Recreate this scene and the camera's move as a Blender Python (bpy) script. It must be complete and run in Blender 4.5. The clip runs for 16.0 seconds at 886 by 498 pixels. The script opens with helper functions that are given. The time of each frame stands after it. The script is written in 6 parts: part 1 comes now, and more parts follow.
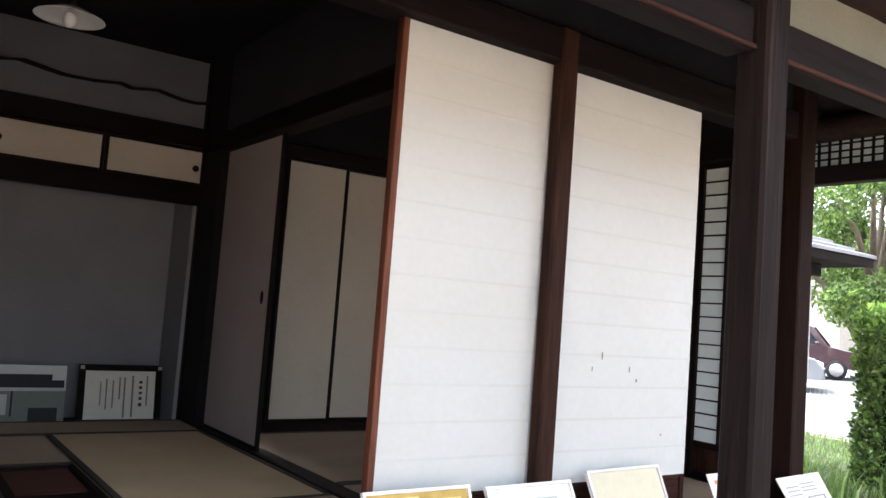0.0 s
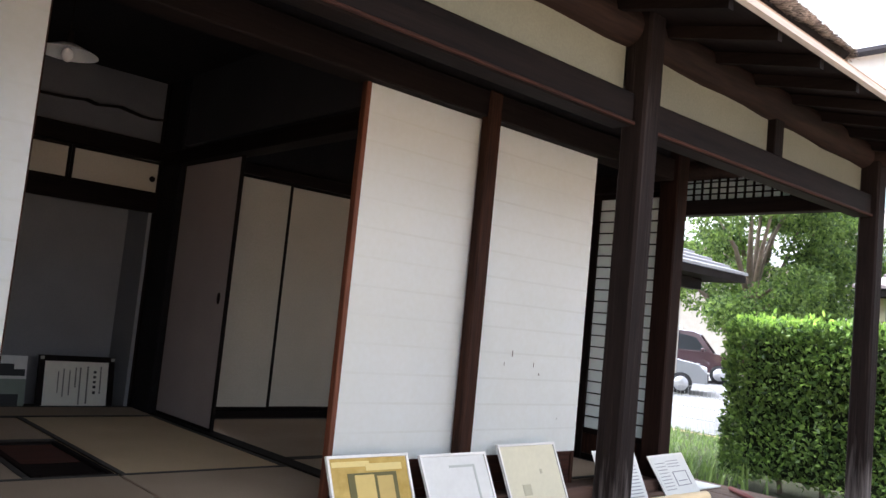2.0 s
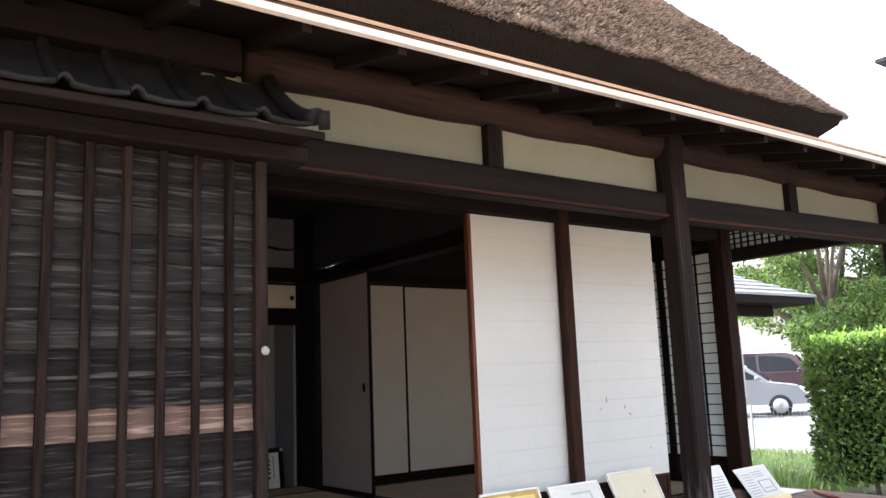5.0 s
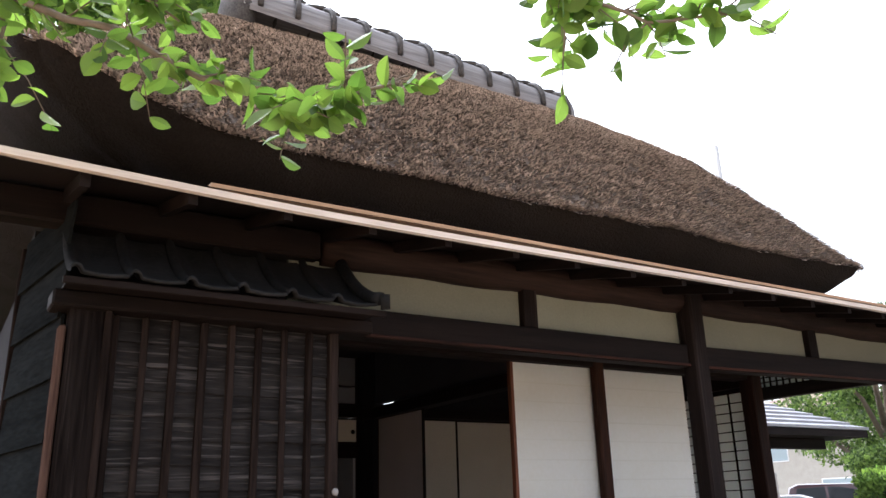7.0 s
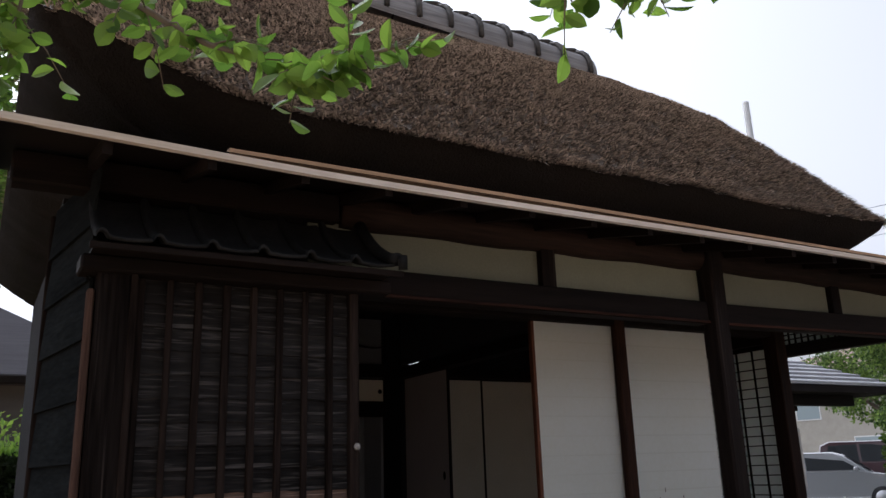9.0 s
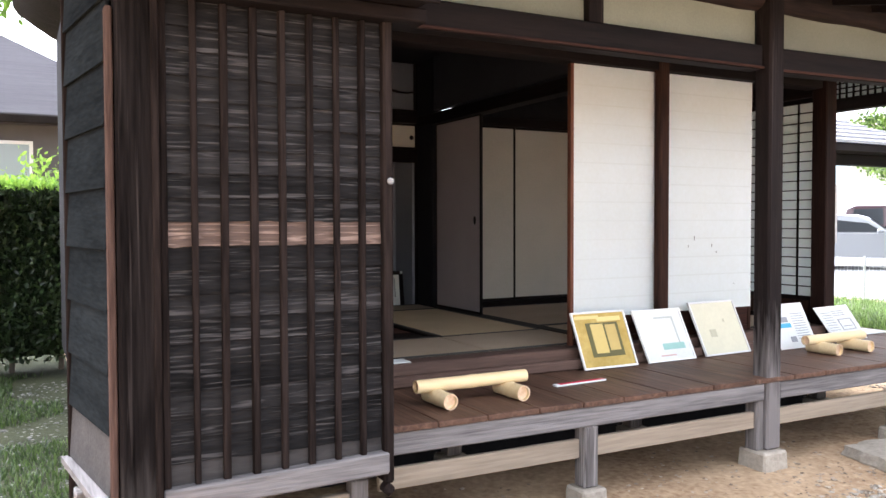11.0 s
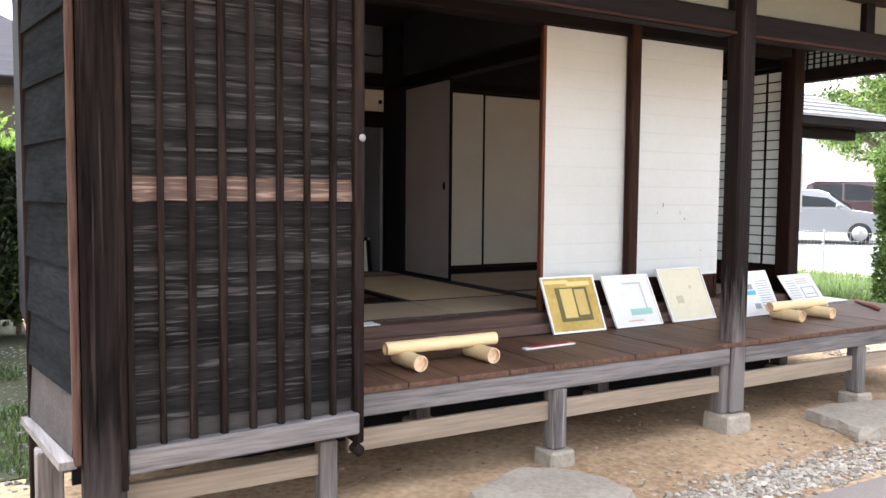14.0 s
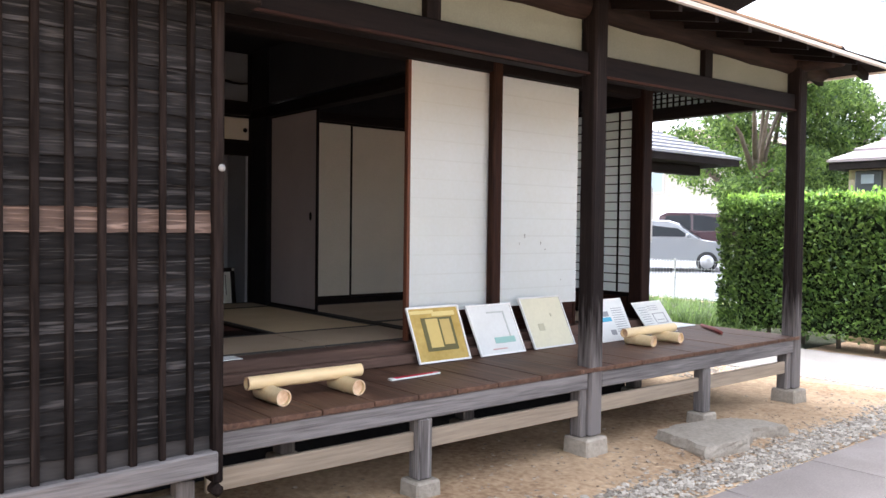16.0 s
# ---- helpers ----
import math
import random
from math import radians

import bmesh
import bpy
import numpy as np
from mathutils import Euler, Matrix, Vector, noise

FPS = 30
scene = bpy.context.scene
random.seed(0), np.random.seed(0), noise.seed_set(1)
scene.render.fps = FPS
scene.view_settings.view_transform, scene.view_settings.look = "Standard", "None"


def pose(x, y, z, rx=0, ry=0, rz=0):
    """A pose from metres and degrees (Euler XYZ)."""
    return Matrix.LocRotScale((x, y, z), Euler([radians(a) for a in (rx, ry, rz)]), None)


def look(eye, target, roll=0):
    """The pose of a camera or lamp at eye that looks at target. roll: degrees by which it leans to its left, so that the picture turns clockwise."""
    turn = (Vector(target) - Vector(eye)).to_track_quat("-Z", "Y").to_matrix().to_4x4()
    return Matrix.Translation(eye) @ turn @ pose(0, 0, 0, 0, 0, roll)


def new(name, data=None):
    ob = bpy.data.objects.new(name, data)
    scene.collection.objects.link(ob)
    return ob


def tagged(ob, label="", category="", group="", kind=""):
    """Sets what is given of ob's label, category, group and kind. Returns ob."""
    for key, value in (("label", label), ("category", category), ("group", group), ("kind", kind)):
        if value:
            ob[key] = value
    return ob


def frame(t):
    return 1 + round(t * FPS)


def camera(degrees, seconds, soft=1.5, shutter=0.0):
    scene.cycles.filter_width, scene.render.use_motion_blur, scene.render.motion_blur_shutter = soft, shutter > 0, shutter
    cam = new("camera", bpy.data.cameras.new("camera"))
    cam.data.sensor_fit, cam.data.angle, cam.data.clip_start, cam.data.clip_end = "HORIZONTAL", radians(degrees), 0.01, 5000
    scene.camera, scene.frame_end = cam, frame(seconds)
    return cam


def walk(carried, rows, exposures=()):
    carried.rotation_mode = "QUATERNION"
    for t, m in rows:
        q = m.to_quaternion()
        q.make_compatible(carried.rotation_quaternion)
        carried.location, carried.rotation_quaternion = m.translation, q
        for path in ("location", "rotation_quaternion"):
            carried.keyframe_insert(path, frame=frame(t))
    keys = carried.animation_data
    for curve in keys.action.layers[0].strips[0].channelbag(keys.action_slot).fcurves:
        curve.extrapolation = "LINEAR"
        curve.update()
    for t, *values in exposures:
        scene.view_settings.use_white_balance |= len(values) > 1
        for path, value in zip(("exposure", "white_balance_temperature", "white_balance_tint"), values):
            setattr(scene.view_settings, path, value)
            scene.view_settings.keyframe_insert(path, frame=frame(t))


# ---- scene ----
cam = camera(57.5, 16.0)
PATH = [
    (0, (-1.443, -2.344, 1.513), (-0.294, -0.714, 1.669), 4.3),
    (0.5, (-1.535, -2.425, 1.508), (-0.286, -0.866, 1.621), 3.9),
    (1, (-1.66, -2.489, 1.516), (-0.276, -1.051, 1.644), 3.7),
    (1.5, (-1.829, -2.668, 1.494), (-0.454, -1.223, 1.649), 4.0),
    (2, (-2.025, -2.843, 1.511), (-0.7, -1.355, 1.69), 5.6),
    (2.5, (-2.225, -2.903, 1.483), (-0.875, -1.438, 1.652), 4.7),
    (3, (-2.333, -3.023, 1.526), (-1.047, -1.502, 1.71), 1.2),
    (3.5, (-2.443, -3.258, 1.545), (-1.304, -1.634, 1.795), -1.1),
    (4, (-2.58, -3.421, 1.559), (-1.459, -1.795, 1.873), -2.0),
    (4.2, (-2.644, -3.476, 1.548), (-1.48, -1.88, 1.861), -2.4),
    (6.3, (-3.187, -4.112, 1.565), (-2.048, -2.505, 1.914), -1.5),
    (6.5, (-3.192, -4.182, 1.542), (-2.085, -2.573, 1.975), -1.2),
    (7, (-3.247, -4.308, 1.598), (-2.23, -2.699, 2.211), -1.7),
    (7.5, (-3.247, -4.35, 1.608), (-2.261, -2.759, 2.312), -2.4),
    (8, (-3.241, -4.399, 1.576), (-2.263, -2.806, 2.287), -2.3),
    (8.5, (-3.228, -4.403, 1.577), (-2.256, -2.781, 2.226), -1.9),
    (9, (-3.224, -4.381, 1.57), (-2.258, -2.712, 2.097), -1.9),
    (9.5, (-3.204, -4.333, 1.538), (-2.246, -2.611, 1.881), -1.7),
    (10, (-3.174, -4.23, 1.509), (-2.231, -2.477, 1.7), -1.9),
    (10.2, (-3.176, -4.261, 1.528), (-2.248, -2.493, 1.641), -1.1),
    (12.3, (-3.177, -4.182, 1.436), (-2.243, -2.418, 1.312), -0.1),
    (12.5, (-3.184, -4.181, 1.436), (-2.246, -2.42, 1.311), 0.1),
    (13, (-3.192, -4.183, 1.435), (-2.239, -2.43, 1.301), 0.4),
    (13.5, (-3.184, -4.181, 1.436), (-2.196, -2.447, 1.301), 0.6),
    (14, (-3.182, -4.183, 1.438), (-2.18, -2.457, 1.306), 0.5),
    (14.5, (-3.176, -4.185, 1.434), (-2.133, -2.483, 1.306), 0.4),
    (15, (-3.16, -4.203, 1.442), (-2.039, -2.55, 1.342), 0.3),
    (15.5, (-3.162, -4.207, 1.445), (-1.952, -2.616, 1.374), 0.7),
    (16, (-3.162, -4.213, 1.45), (-1.897, -2.664, 1.393), 0.7),
]
EXPOSURES = [(0, 1.5, 5850, 14), (0.5, 1.45, 5850, 14), (1, 1.3, 5850, 14), (1.5, 1.1, 5850, 14), (2, 0.95, 5850, 14), (2.5, 0.9, 5850, 14), (3, 0.85, 5850, 14), (3.5, 0.95, 5850, 14), (4, 1.2, 5850, 14), (6.5, 0.8, 5850, 14), (7, 0.35, 5850, 14), (7.5, -0.1, 5850, 14), (8, -0.65, 5850, 14), (8.5, -1.0, 5850, 14), (9, -0.95, 5850, 14), (9.5, 0.65, 5850, 14), (10, 1.5, 5850, 14), (12.5, 1.42, 6050, 14), (14.5, 1.37, 6050, 14), (15.5, 1.2, 5900, 14), (16, 1.1, 5850, 14)]
walk(cam, [(t, look(eye, target, roll)) for t, eye, target, roll in PATH], EXPOSURES)

# ---- world, sun ----
world = bpy.data.worlds.new("world")
scene.world = world
world.use_nodes = True
wn, wl = world.node_tree.nodes, world.node_tree.links
wn.clear()
sky = wn.new("ShaderNodeTexSky")
sky.sky_type = "NISHITA"
sky.sun_disc = False
sky.sun_elevation, sky.sun_rotation = radians(58), radians(-10)
sky.air_density, sky.dust_density, sky.ozone_density = 1.0, 6.0, 1.0
pale = wn.new("ShaderNodeHueSaturation")
pale.inputs["Saturation"].default_value = 0.09
pale.inputs["Value"].default_value = 2.95
back = wn.new("ShaderNodeBackground")
back.inputs["Strength"].default_value = 0.15
wout = wn.new("ShaderNodeOutputWorld")
wl.new(sky.outputs[0], pale.inputs["Color"])
wl.new(pale.outputs[0], back.inputs["Color"])
wl.new(back.outputs[0], wout.inputs[0])
sun = new("sun", bpy.data.lights.new("sun", "SUN"))
sun.data.energy, sun.data.angle, sun.data.color = 1.5, radians(14), (1.0, 0.97, 0.93)
TO_SUN = Vector((math.sin(radians(-10)) * math.cos(radians(58)), math.cos(radians(-10)) * math.cos(radians(58)), math.sin(radians(58))))
sun.matrix_world = look(TO_SUN * 40, (0, 0, 0), 0)

# ---- materials ----


def surf(name, a, b, scale=6.0, stretch=(1, 1, 1), rough=0.7, bump=0.3, fine=60.0, spread=0.35, metal=0.0, dist=0.004, vary=0.12, spec=0.2):
    """Two colours mixed by coarse and fine noise, relief from the fine one, each object a little lighter or darker."""
    m = bpy.data.materials.new(name)
    m.use_nodes = True
    n, l = m.node_tree.nodes, m.node_tree.links
    bsdf = n["Principled BSDF"]
    co = n.new("ShaderNodeTexCoord")
    mp = n.new("ShaderNodeMapping")
    mp.inputs["Scale"].default_value = stretch
    l.new(co.outputs["Object"], mp.inputs[0])
    info = n.new("ShaderNodeObjectInfo")
    n1, n2 = n.new("ShaderNodeTexNoise"), n.new("ShaderNodeTexNoise")
    n1.noise_dimensions = n2.noise_dimensions = "4D"
    wmul = n.new("ShaderNodeMath")
    wmul.operation = "MULTIPLY"
    wmul.inputs[1].default_value = 30
    l.new(info.outputs["Random"], wmul.inputs[0])
    for q, s, d in ((n1, scale, 4), (n2, fine, 5)):
        q.inputs["Scale"].default_value = s
        q.inputs["Detail"].default_value = d
        l.new(mp.outputs[0], q.inputs["Vector"])
        l.new(wmul.outputs[0], q.inputs["W"])
    add = n.new("ShaderNodeMath")
    add.operation = "MULTIPLY_ADD"
    add.inputs[1].default_value = 0.6
    l.new(n2.outputs["Fac"], add.inputs[0])
    half = n.new("ShaderNodeMath")
    half.operation = "MULTIPLY"
    half.inputs[1].default_value = 0.6
    l.new(n1.outputs["Fac"], half.inputs[0])
    l.new(half.outputs[0], add.inputs[2])
    ramp = n.new("ShaderNodeMapRange")
    ramp.inputs["From Min"].default_value, ramp.inputs["From Max"].default_value = 0.6 - spread / 2, 0.6 + spread / 2
    l.new(add.outputs[0], ramp.inputs["Value"])
    mix = n.new("ShaderNodeMix")
    mix.data_type = "RGBA"
    mix.inputs["A"].default_value, mix.inputs["B"].default_value = (*a, 1), (*b, 1)
    l.new(ramp.outputs[0], mix.inputs["Factor"])
    hs = n.new("ShaderNodeHueSaturation")
    vr = n.new("ShaderNodeMapRange")
    vr.inputs["To Min"].default_value, vr.inputs["To Max"].default_value = 1 - vary, 1 + vary
    l.new(info.outputs["Random"], vr.inputs["Value"])
    l.new(vr.outputs[0], hs.inputs["Value"])
    l.new(mix.outputs["Result"], hs.inputs["Color"])
    l.new(hs.outputs[0], bsdf.inputs["Base Color"])
    bsdf.inputs["Roughness"].default_value = rough
    bsdf.inputs["Metallic"].default_value = metal
    bsdf.inputs["Specular IOR Level"].default_value = spec
    if bump:
        bp = n.new("ShaderNodeBump")
        bp.inputs["Strength"].default_value, bp.inputs["Distance"].default_value = bump, dist
        l.new(n2.outputs["Fac"], bp.inputs["Height"])
        l.new(bp.outputs[0], bsdf.inputs["Normal"])
    return m


def leafy(name, a, b, through_share=0.35, rough=0.45):
    """Leaves, which let some light through; each leaf has its own green."""
    m = bpy.data.materials.new(name)
    m.use_nodes = True
    n, l = m.node_tree.nodes, m.node_tree.links
    bsdf, out = n["Principled BSDF"], n["Material Output"]
    geo = n.new("ShaderNodeNewGeometry")
    mix = n.new("ShaderNodeMix")
    mix.data_type = "RGBA"
    mix.inputs["A"].default_value, mix.inputs["B"].default_value = (*a, 1), (*b, 1)
    l.new(geo.outputs["Random Per Island"], mix.inputs["Factor"])
    l.new(mix.outputs["Result"], bsdf.inputs["Base Color"])
    bsdf.inputs["Roughness"].default_value = rough
    tr = n.new("ShaderNodeBsdfTranslucent")
    br = n.new("ShaderNodeHueSaturation")
    br.inputs["Value"].default_value = 2.2
    l.new(mix.outputs["Result"], br.inputs["Color"])
    l.new(br.outputs[0], tr.inputs["Color"])
    ms = n.new("ShaderNodeMixShader")
    ms.inputs[0].default_value = through_share
    l.new(bsdf.outputs[0], ms.inputs[1])
    l.new(tr.outputs[0], ms.inputs[2])
    l.new(ms.outputs[0], out.inputs["Surface"])
    return m


def papery(name, a, share=0.3):
    """Sheet of paper: matt, a little translucent, with yellowed patches."""
    m = surf(name, a, (a[0] * 0.9, a[1] * 0.89, a[2] * 0.84), 2.5, (1, 1, 1), 0.9, 0.12, 35, 0.5, vary=0.02)
    n, l = m.node_tree.nodes, m.node_tree.links
    bsdf, out = n["Principled BSDF"], n["Material Output"]
    tr = n.new("ShaderNodeBsdfTranslucent")
    tr.inputs["Color"].default_value = (*a, 1)
    ms = n.new("ShaderNodeMixShader")
    ms.inputs[0].default_value = share
    l.new(bsdf.outputs[0], ms.inputs[1])
    l.new(tr.outputs[0], ms.inputs[2])
    l.new(ms.outputs[0], out.inputs["Surface"])
    return m


def streaked(m, light, stretch, scale=24.0, lo=0.55, hi=0.68, share=0.75):
    """Raised weathered grain: pale thin streaks that wander along the board."""
    n, l = m.node_tree.nodes, m.node_tree.links
    bsdf = n["Principled BSDF"]
    src = bsdf.inputs["Base Color"].links[0].from_socket
    co, mp, nz = n.new("ShaderNodeTexCoord"), n.new("ShaderNodeMapping"), n.new("ShaderNodeTexNoise")
    mp.inputs["Scale"].default_value = stretch
    l.new(co.outputs["Object"], mp.inputs[0])
    info, mul = n.new("ShaderNodeObjectInfo"), n.new("ShaderNodeMath")
    mul.operation = "MULTIPLY"
    mul.inputs[1].default_value = 50
    l.new(info.outputs["Random"], mul.inputs[0])
    nz.noise_dimensions = "4D"
    nz.inputs["Scale"].default_value, nz.inputs["Detail"].default_value, nz.inputs["Distortion"].default_value = scale, 3, 1.1
    l.new(mp.outputs[0], nz.inputs["Vector"])
    l.new(mul.outputs[0], nz.inputs["W"])
    rg_ = n.new("ShaderNodeMapRange")
    rg_.inputs["From Min"].default_value, rg_.inputs["From Max"].default_value, rg_.inputs["To Max"].default_value = lo, hi, share
    l.new(nz.outputs["Fac"], rg_.inputs["Value"])
    mix = n.new("ShaderNodeMix")
    mix.data_type = "RGBA"
    mix.inputs["B"].default_value = (*light, 1)
    l.new(rg_.outputs[0], mix.inputs["Factor"])
    l.new(src, mix.inputs["A"])
    l.new(mix.outputs["Result"], bsdf.inputs["Base Color"])
    bp = n.new("ShaderNodeBump")
    bp.inputs["Strength"].default_value, bp.inputs["Distance"].default_value = 0.8, 0.006
    l.new(nz.outputs["Fac"], bp.inputs["Height"])
    old = bsdf.inputs["Normal"].links
    if old:
        l.new(old[0].from_socket, bp.inputs["Normal"])
    l.new(bp.outputs[0], bsdf.inputs["Normal"])
    return m


def bleached_foot(m, pale, z0, z1):
    """Rain-bleached grey wood at the foot of a post, with a ragged upper limit."""
    n, l = m.node_tree.nodes, m.node_tree.links
    bsdf = n["Principled BSDF"]
    src = bsdf.inputs["Base Color"].links[0].from_socket
    co, sep, mp, nz = n.new("ShaderNodeTexCoord"), n.new("ShaderNodeSeparateXYZ"), n.new("ShaderNodeMapping"), n.new("ShaderNodeTexNoise")
    l.new(co.outputs["Object"], sep.inputs[0])
    mp.inputs["Scale"].default_value = (1, 1, 0.08)
    l.new(co.outputs["Object"], mp.inputs["Vector"])
    l.new(mp.outputs[0], nz.inputs["Vector"])
    nz.inputs["Scale"].default_value, nz.inputs["Detail"].default_value = 45, 4
    add = n.new("ShaderNodeMath")
    add.operation = "MULTIPLY_ADD"
    add.inputs[1].default_value = (z1 - z0) * 1.6
    l.new(nz.outputs["Fac"], add.inputs[0])
    l.new(sep.outputs["Z"], add.inputs[2])
    rg_ = n.new("ShaderNodeMapRange")
    off = (z1 - z0) * 0.8
    rg_.inputs["From Min"].default_value, rg_.inputs["From Max"].default_value = z1 + off, z0 + off
    l.new(add.outputs[0], rg_.inputs["Value"])
    mix = n.new("ShaderNodeMix")
    mix.data_type = "RGBA"
    mix.inputs["B"].default_value = (*pale, 1)
    l.new(rg_.outputs[0], mix.inputs["Factor"])
    l.new(src, mix.inputs["A"])
    l.new(mix.outputs["Result"], bsdf.inputs["Base Color"])
    return m


def plain(name, c, rough=0.5, metal=0.0, glow=0.0):
    m = bpy.data.materials.new(name)
    m.use_nodes = True
    bsdf = m.node_tree.nodes["Principled BSDF"]
    bsdf.inputs["Base Color"].default_value = (*c, 1)
    bsdf.inputs["Roughness"].default_value = rough
    bsdf.inputs["Metallic"].default_value = metal
    if glow:
        bsdf.inputs["Emission Color"].default_value = (*c, 1)
        bsdf.inputs["Emission Strength"].default_value = glow
    return m


ALONG_X, ALONG_Y, ALONG_Z = (0.06, 1, 1), (1, 0.06, 1), (1, 1, 0.06)
DARK, DARK2 = (0.0036, 0.0027, 0.0026), (0.0125, 0.0080, 0.0070)
dark_x = surf("dark_timber_x", DARK, DARK2, 14, ALONG_X, 0.7, 0.35, 90, spec=0.1)
dark_y = surf("dark_timber_y", DARK, DARK2, 14, ALONG_Y, 0.7, 0.35, 90, spec=0.1)
dark_z = surf("dark_timber_z", DARK, DARK2, 14, ALONG_Z, 0.7, 0.35, 90, spec=0.1)
brown_x = surf("brown_log", (0.011, 0.0075, 0.0065), (0.034, 0.020, 0.0155), 10, ALONG_X, 0.75, 0.5, 70, spec=0.08)
red_z = surf("reddish_timber_z", (0.011, 0.006, 0.005), (0.042, 0.019, 0.012), 14, ALONG_Z, 0.65, 0.3, 90, spec=0.08)
red_x = surf("reddish_timber_x", (0.013, 0.007, 0.006), (0.052, 0.021, 0.014), 14, ALONG_X, 0.65, 0.3, 90, spec=0.08)
grey_x = surf("weathered_timber_x", (0.055, 0.050, 0.050), (0.25, 0.232, 0.228), 9, ALONG_X, 0.85, 0.6, 80, 0.45)
grey_y = surf("weathered_timber_y", (0.055, 0.050, 0.050), (0.25, 0.232, 0.228), 9, ALONG_Y, 0.85, 0.6, 80, 0.45)
grey_z = surf("weathered_timber_z", (0.055, 0.048, 0.046), (0.20, 0.183, 0.175), 9, ALONG_Z, 0.85, 0.6, 80, 0.45)
tan_x = surf("tan_rail_timber", (0.19, 0.15, 0.112), (0.38, 0.315, 0.24), 8, ALONG_X, 0.85, 0.4, 80, 0.5)
clap = surf("burnt_weathered_board", (0.006, 0.0058, 0.006), (0.028, 0.0265, 0.0268), 9, (0.12, 1, 1), 0.9, 0.5, 75, 0.45, dist=0.004, vary=0.4, spec=0.05)
clap_low = surf("dusty_board", (0.022, 0.020, 0.0195), (0.062, 0.057, 0.055), 9, (0.12, 1, 1), 0.9, 0.5, 75, 0.5)
sill_x = surf("brown_sill", (0.045, 0.027, 0.021), (0.125, 0.078, 0.06), 9, ALONG_X, 0.65, 0.4, 80, 0.5)
clap_new = surf("newer_board", (0.05, 0.033, 0.027), (0.15, 0.105, 0.085), 10, (0.05, 1, 1), 0.8, 0.7, 70, 0.45)
clap_y = surf("side_board", (0.0055, 0.0063, 0.007), (0.018, 0.0205, 0.022), 9, (1, 0.06, 1), 0.9, 0.5, 70, 0.45, vary=0.2, spec=0.0)
lath = surf("dark_batten", (0.006, 0.0048, 0.0045), (0.028, 0.021, 0.019), 14, ALONG_Z, 0.9, 0.5, 90, spec=0.0)
deck = surf("deck_board", (0.034, 0.017, 0.011), (0.135, 0.072, 0.047), 7, (1, 0.09, 1), 0.55, 0.4, 70, 0.5, vary=0.16)
# Light wood, made paler still to paint the highlight along the eave.
strip_highlit = surf("highlit_eave_strip", (0.48, 0.42, 0.36), (0.72, 0.66, 0.60), 10, ALONG_X, 0.6, 0.3, 70)
plaster = surf("cream_plaster", (0.155, 0.162, 0.126), (0.21, 0.217, 0.17), 3, (1, 1, 1), 0.9, 0.25, 120, 0.5)
grey_wall = surf("grey_clay_wall", (0.19, 0.197, 0.21), (0.27, 0.277, 0.29), 2.5, (1, 1, 1), 0.95, 0.3, 160, 0.5)
# Clay wall colour lowered to paint the gloom above the lintel.
dim_wall = surf("shaded_clay_wall", (0.022, 0.023, 0.028), (0.042, 0.043, 0.05), 2.5, (1, 1, 1), 0.95, 0.3, 160, 0.5)
fusuma_mat = surf("fusuma_paper", (0.45, 0.415, 0.34), (0.54, 0.50, 0.42), 3, (1, 1, 1), 0.9, 0.1, 90, 0.5)
# Fusuma paper again, with the tall door's shade put into its colour.
fusuma_shaded = surf("shaded_fusuma_paper", (0.40, 0.35, 0.335), (0.48, 0.42, 0.40), 3, (1, 1, 1), 0.9, 0.1, 90, 0.5)
paper = papery("shoji_paper", (0.785, 0.835, 0.835))
lattice_shade = papery("lattice_shade_paper", (0.75, 0.797, 0.79))
screen_edge = surf("worn_red_stile", (0.05, 0.018, 0.010), (0.17, 0.062, 0.034), 14, ALONG_Z, 0.6, 0.3, 90)
tatami = surf("tatami_straw", (0.48, 0.36, 0.215), (0.62, 0.475, 0.30), 3, (1, 1, 1), 0.75, 0.5, 220, 0.5)
tatami_old = surf("aged_tatami", (0.30, 0.225, 0.155), (0.42, 0.325, 0.235), 3, (1, 1, 1), 0.75, 0.5, 220, 0.5)
tatami_edge = plain("tatami_border", (0.035, 0.03, 0.024), 0.8)
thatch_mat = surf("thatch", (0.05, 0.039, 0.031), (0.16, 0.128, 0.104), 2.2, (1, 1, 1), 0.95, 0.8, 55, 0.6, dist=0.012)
# Cut thatch under the eave; its shade is put into the colour.
thatch_shaded = surf("thatch_underside_shade", (0.006, 0.0045, 0.0036), (0.019, 0.014, 0.011), 2, (1, 1, 1), 0.95, 1.0, 90, 0.5, dist=0.015)
bark = surf("ridge_bark", (0.11, 0.108, 0.11), (0.28, 0.275, 0.28), 6, ALONG_X, 0.75, 0.7, 50)
bark_dark = surf("ridge_hoop", (0.03, 0.028, 0.028), (0.09, 0.085, 0.08), 12, (1, 1, 1), 0.7, 0.5, 60)
tile_mat = surf("sooty_tile", (0.007, 0.0075, 0.008), (0.02, 0.02, 0.021), 8, (1, 1, 1), 0.75, 0.3, 60, spec=0.08)
stone_mat = surf("stone", (0.22, 0.19, 0.155), (0.42, 0.375, 0.31), 5, (1, 1, 1), 0.9, 0.8, 45, 0.5, dist=0.008)
soil = surf("sandy_soil", (0.23, 0.14, 0.078), (0.62, 0.455, 0.29), 1.4, (1, 1, 1), 0.95, 0.9, 28, 0.42, dist=0.012)
pave = surf("paving_concrete", (0.19, 0.162, 0.145), (0.31, 0.272, 0.25), 2.2, (1, 1, 1), 0.85, 0.4, 90, 0.5)
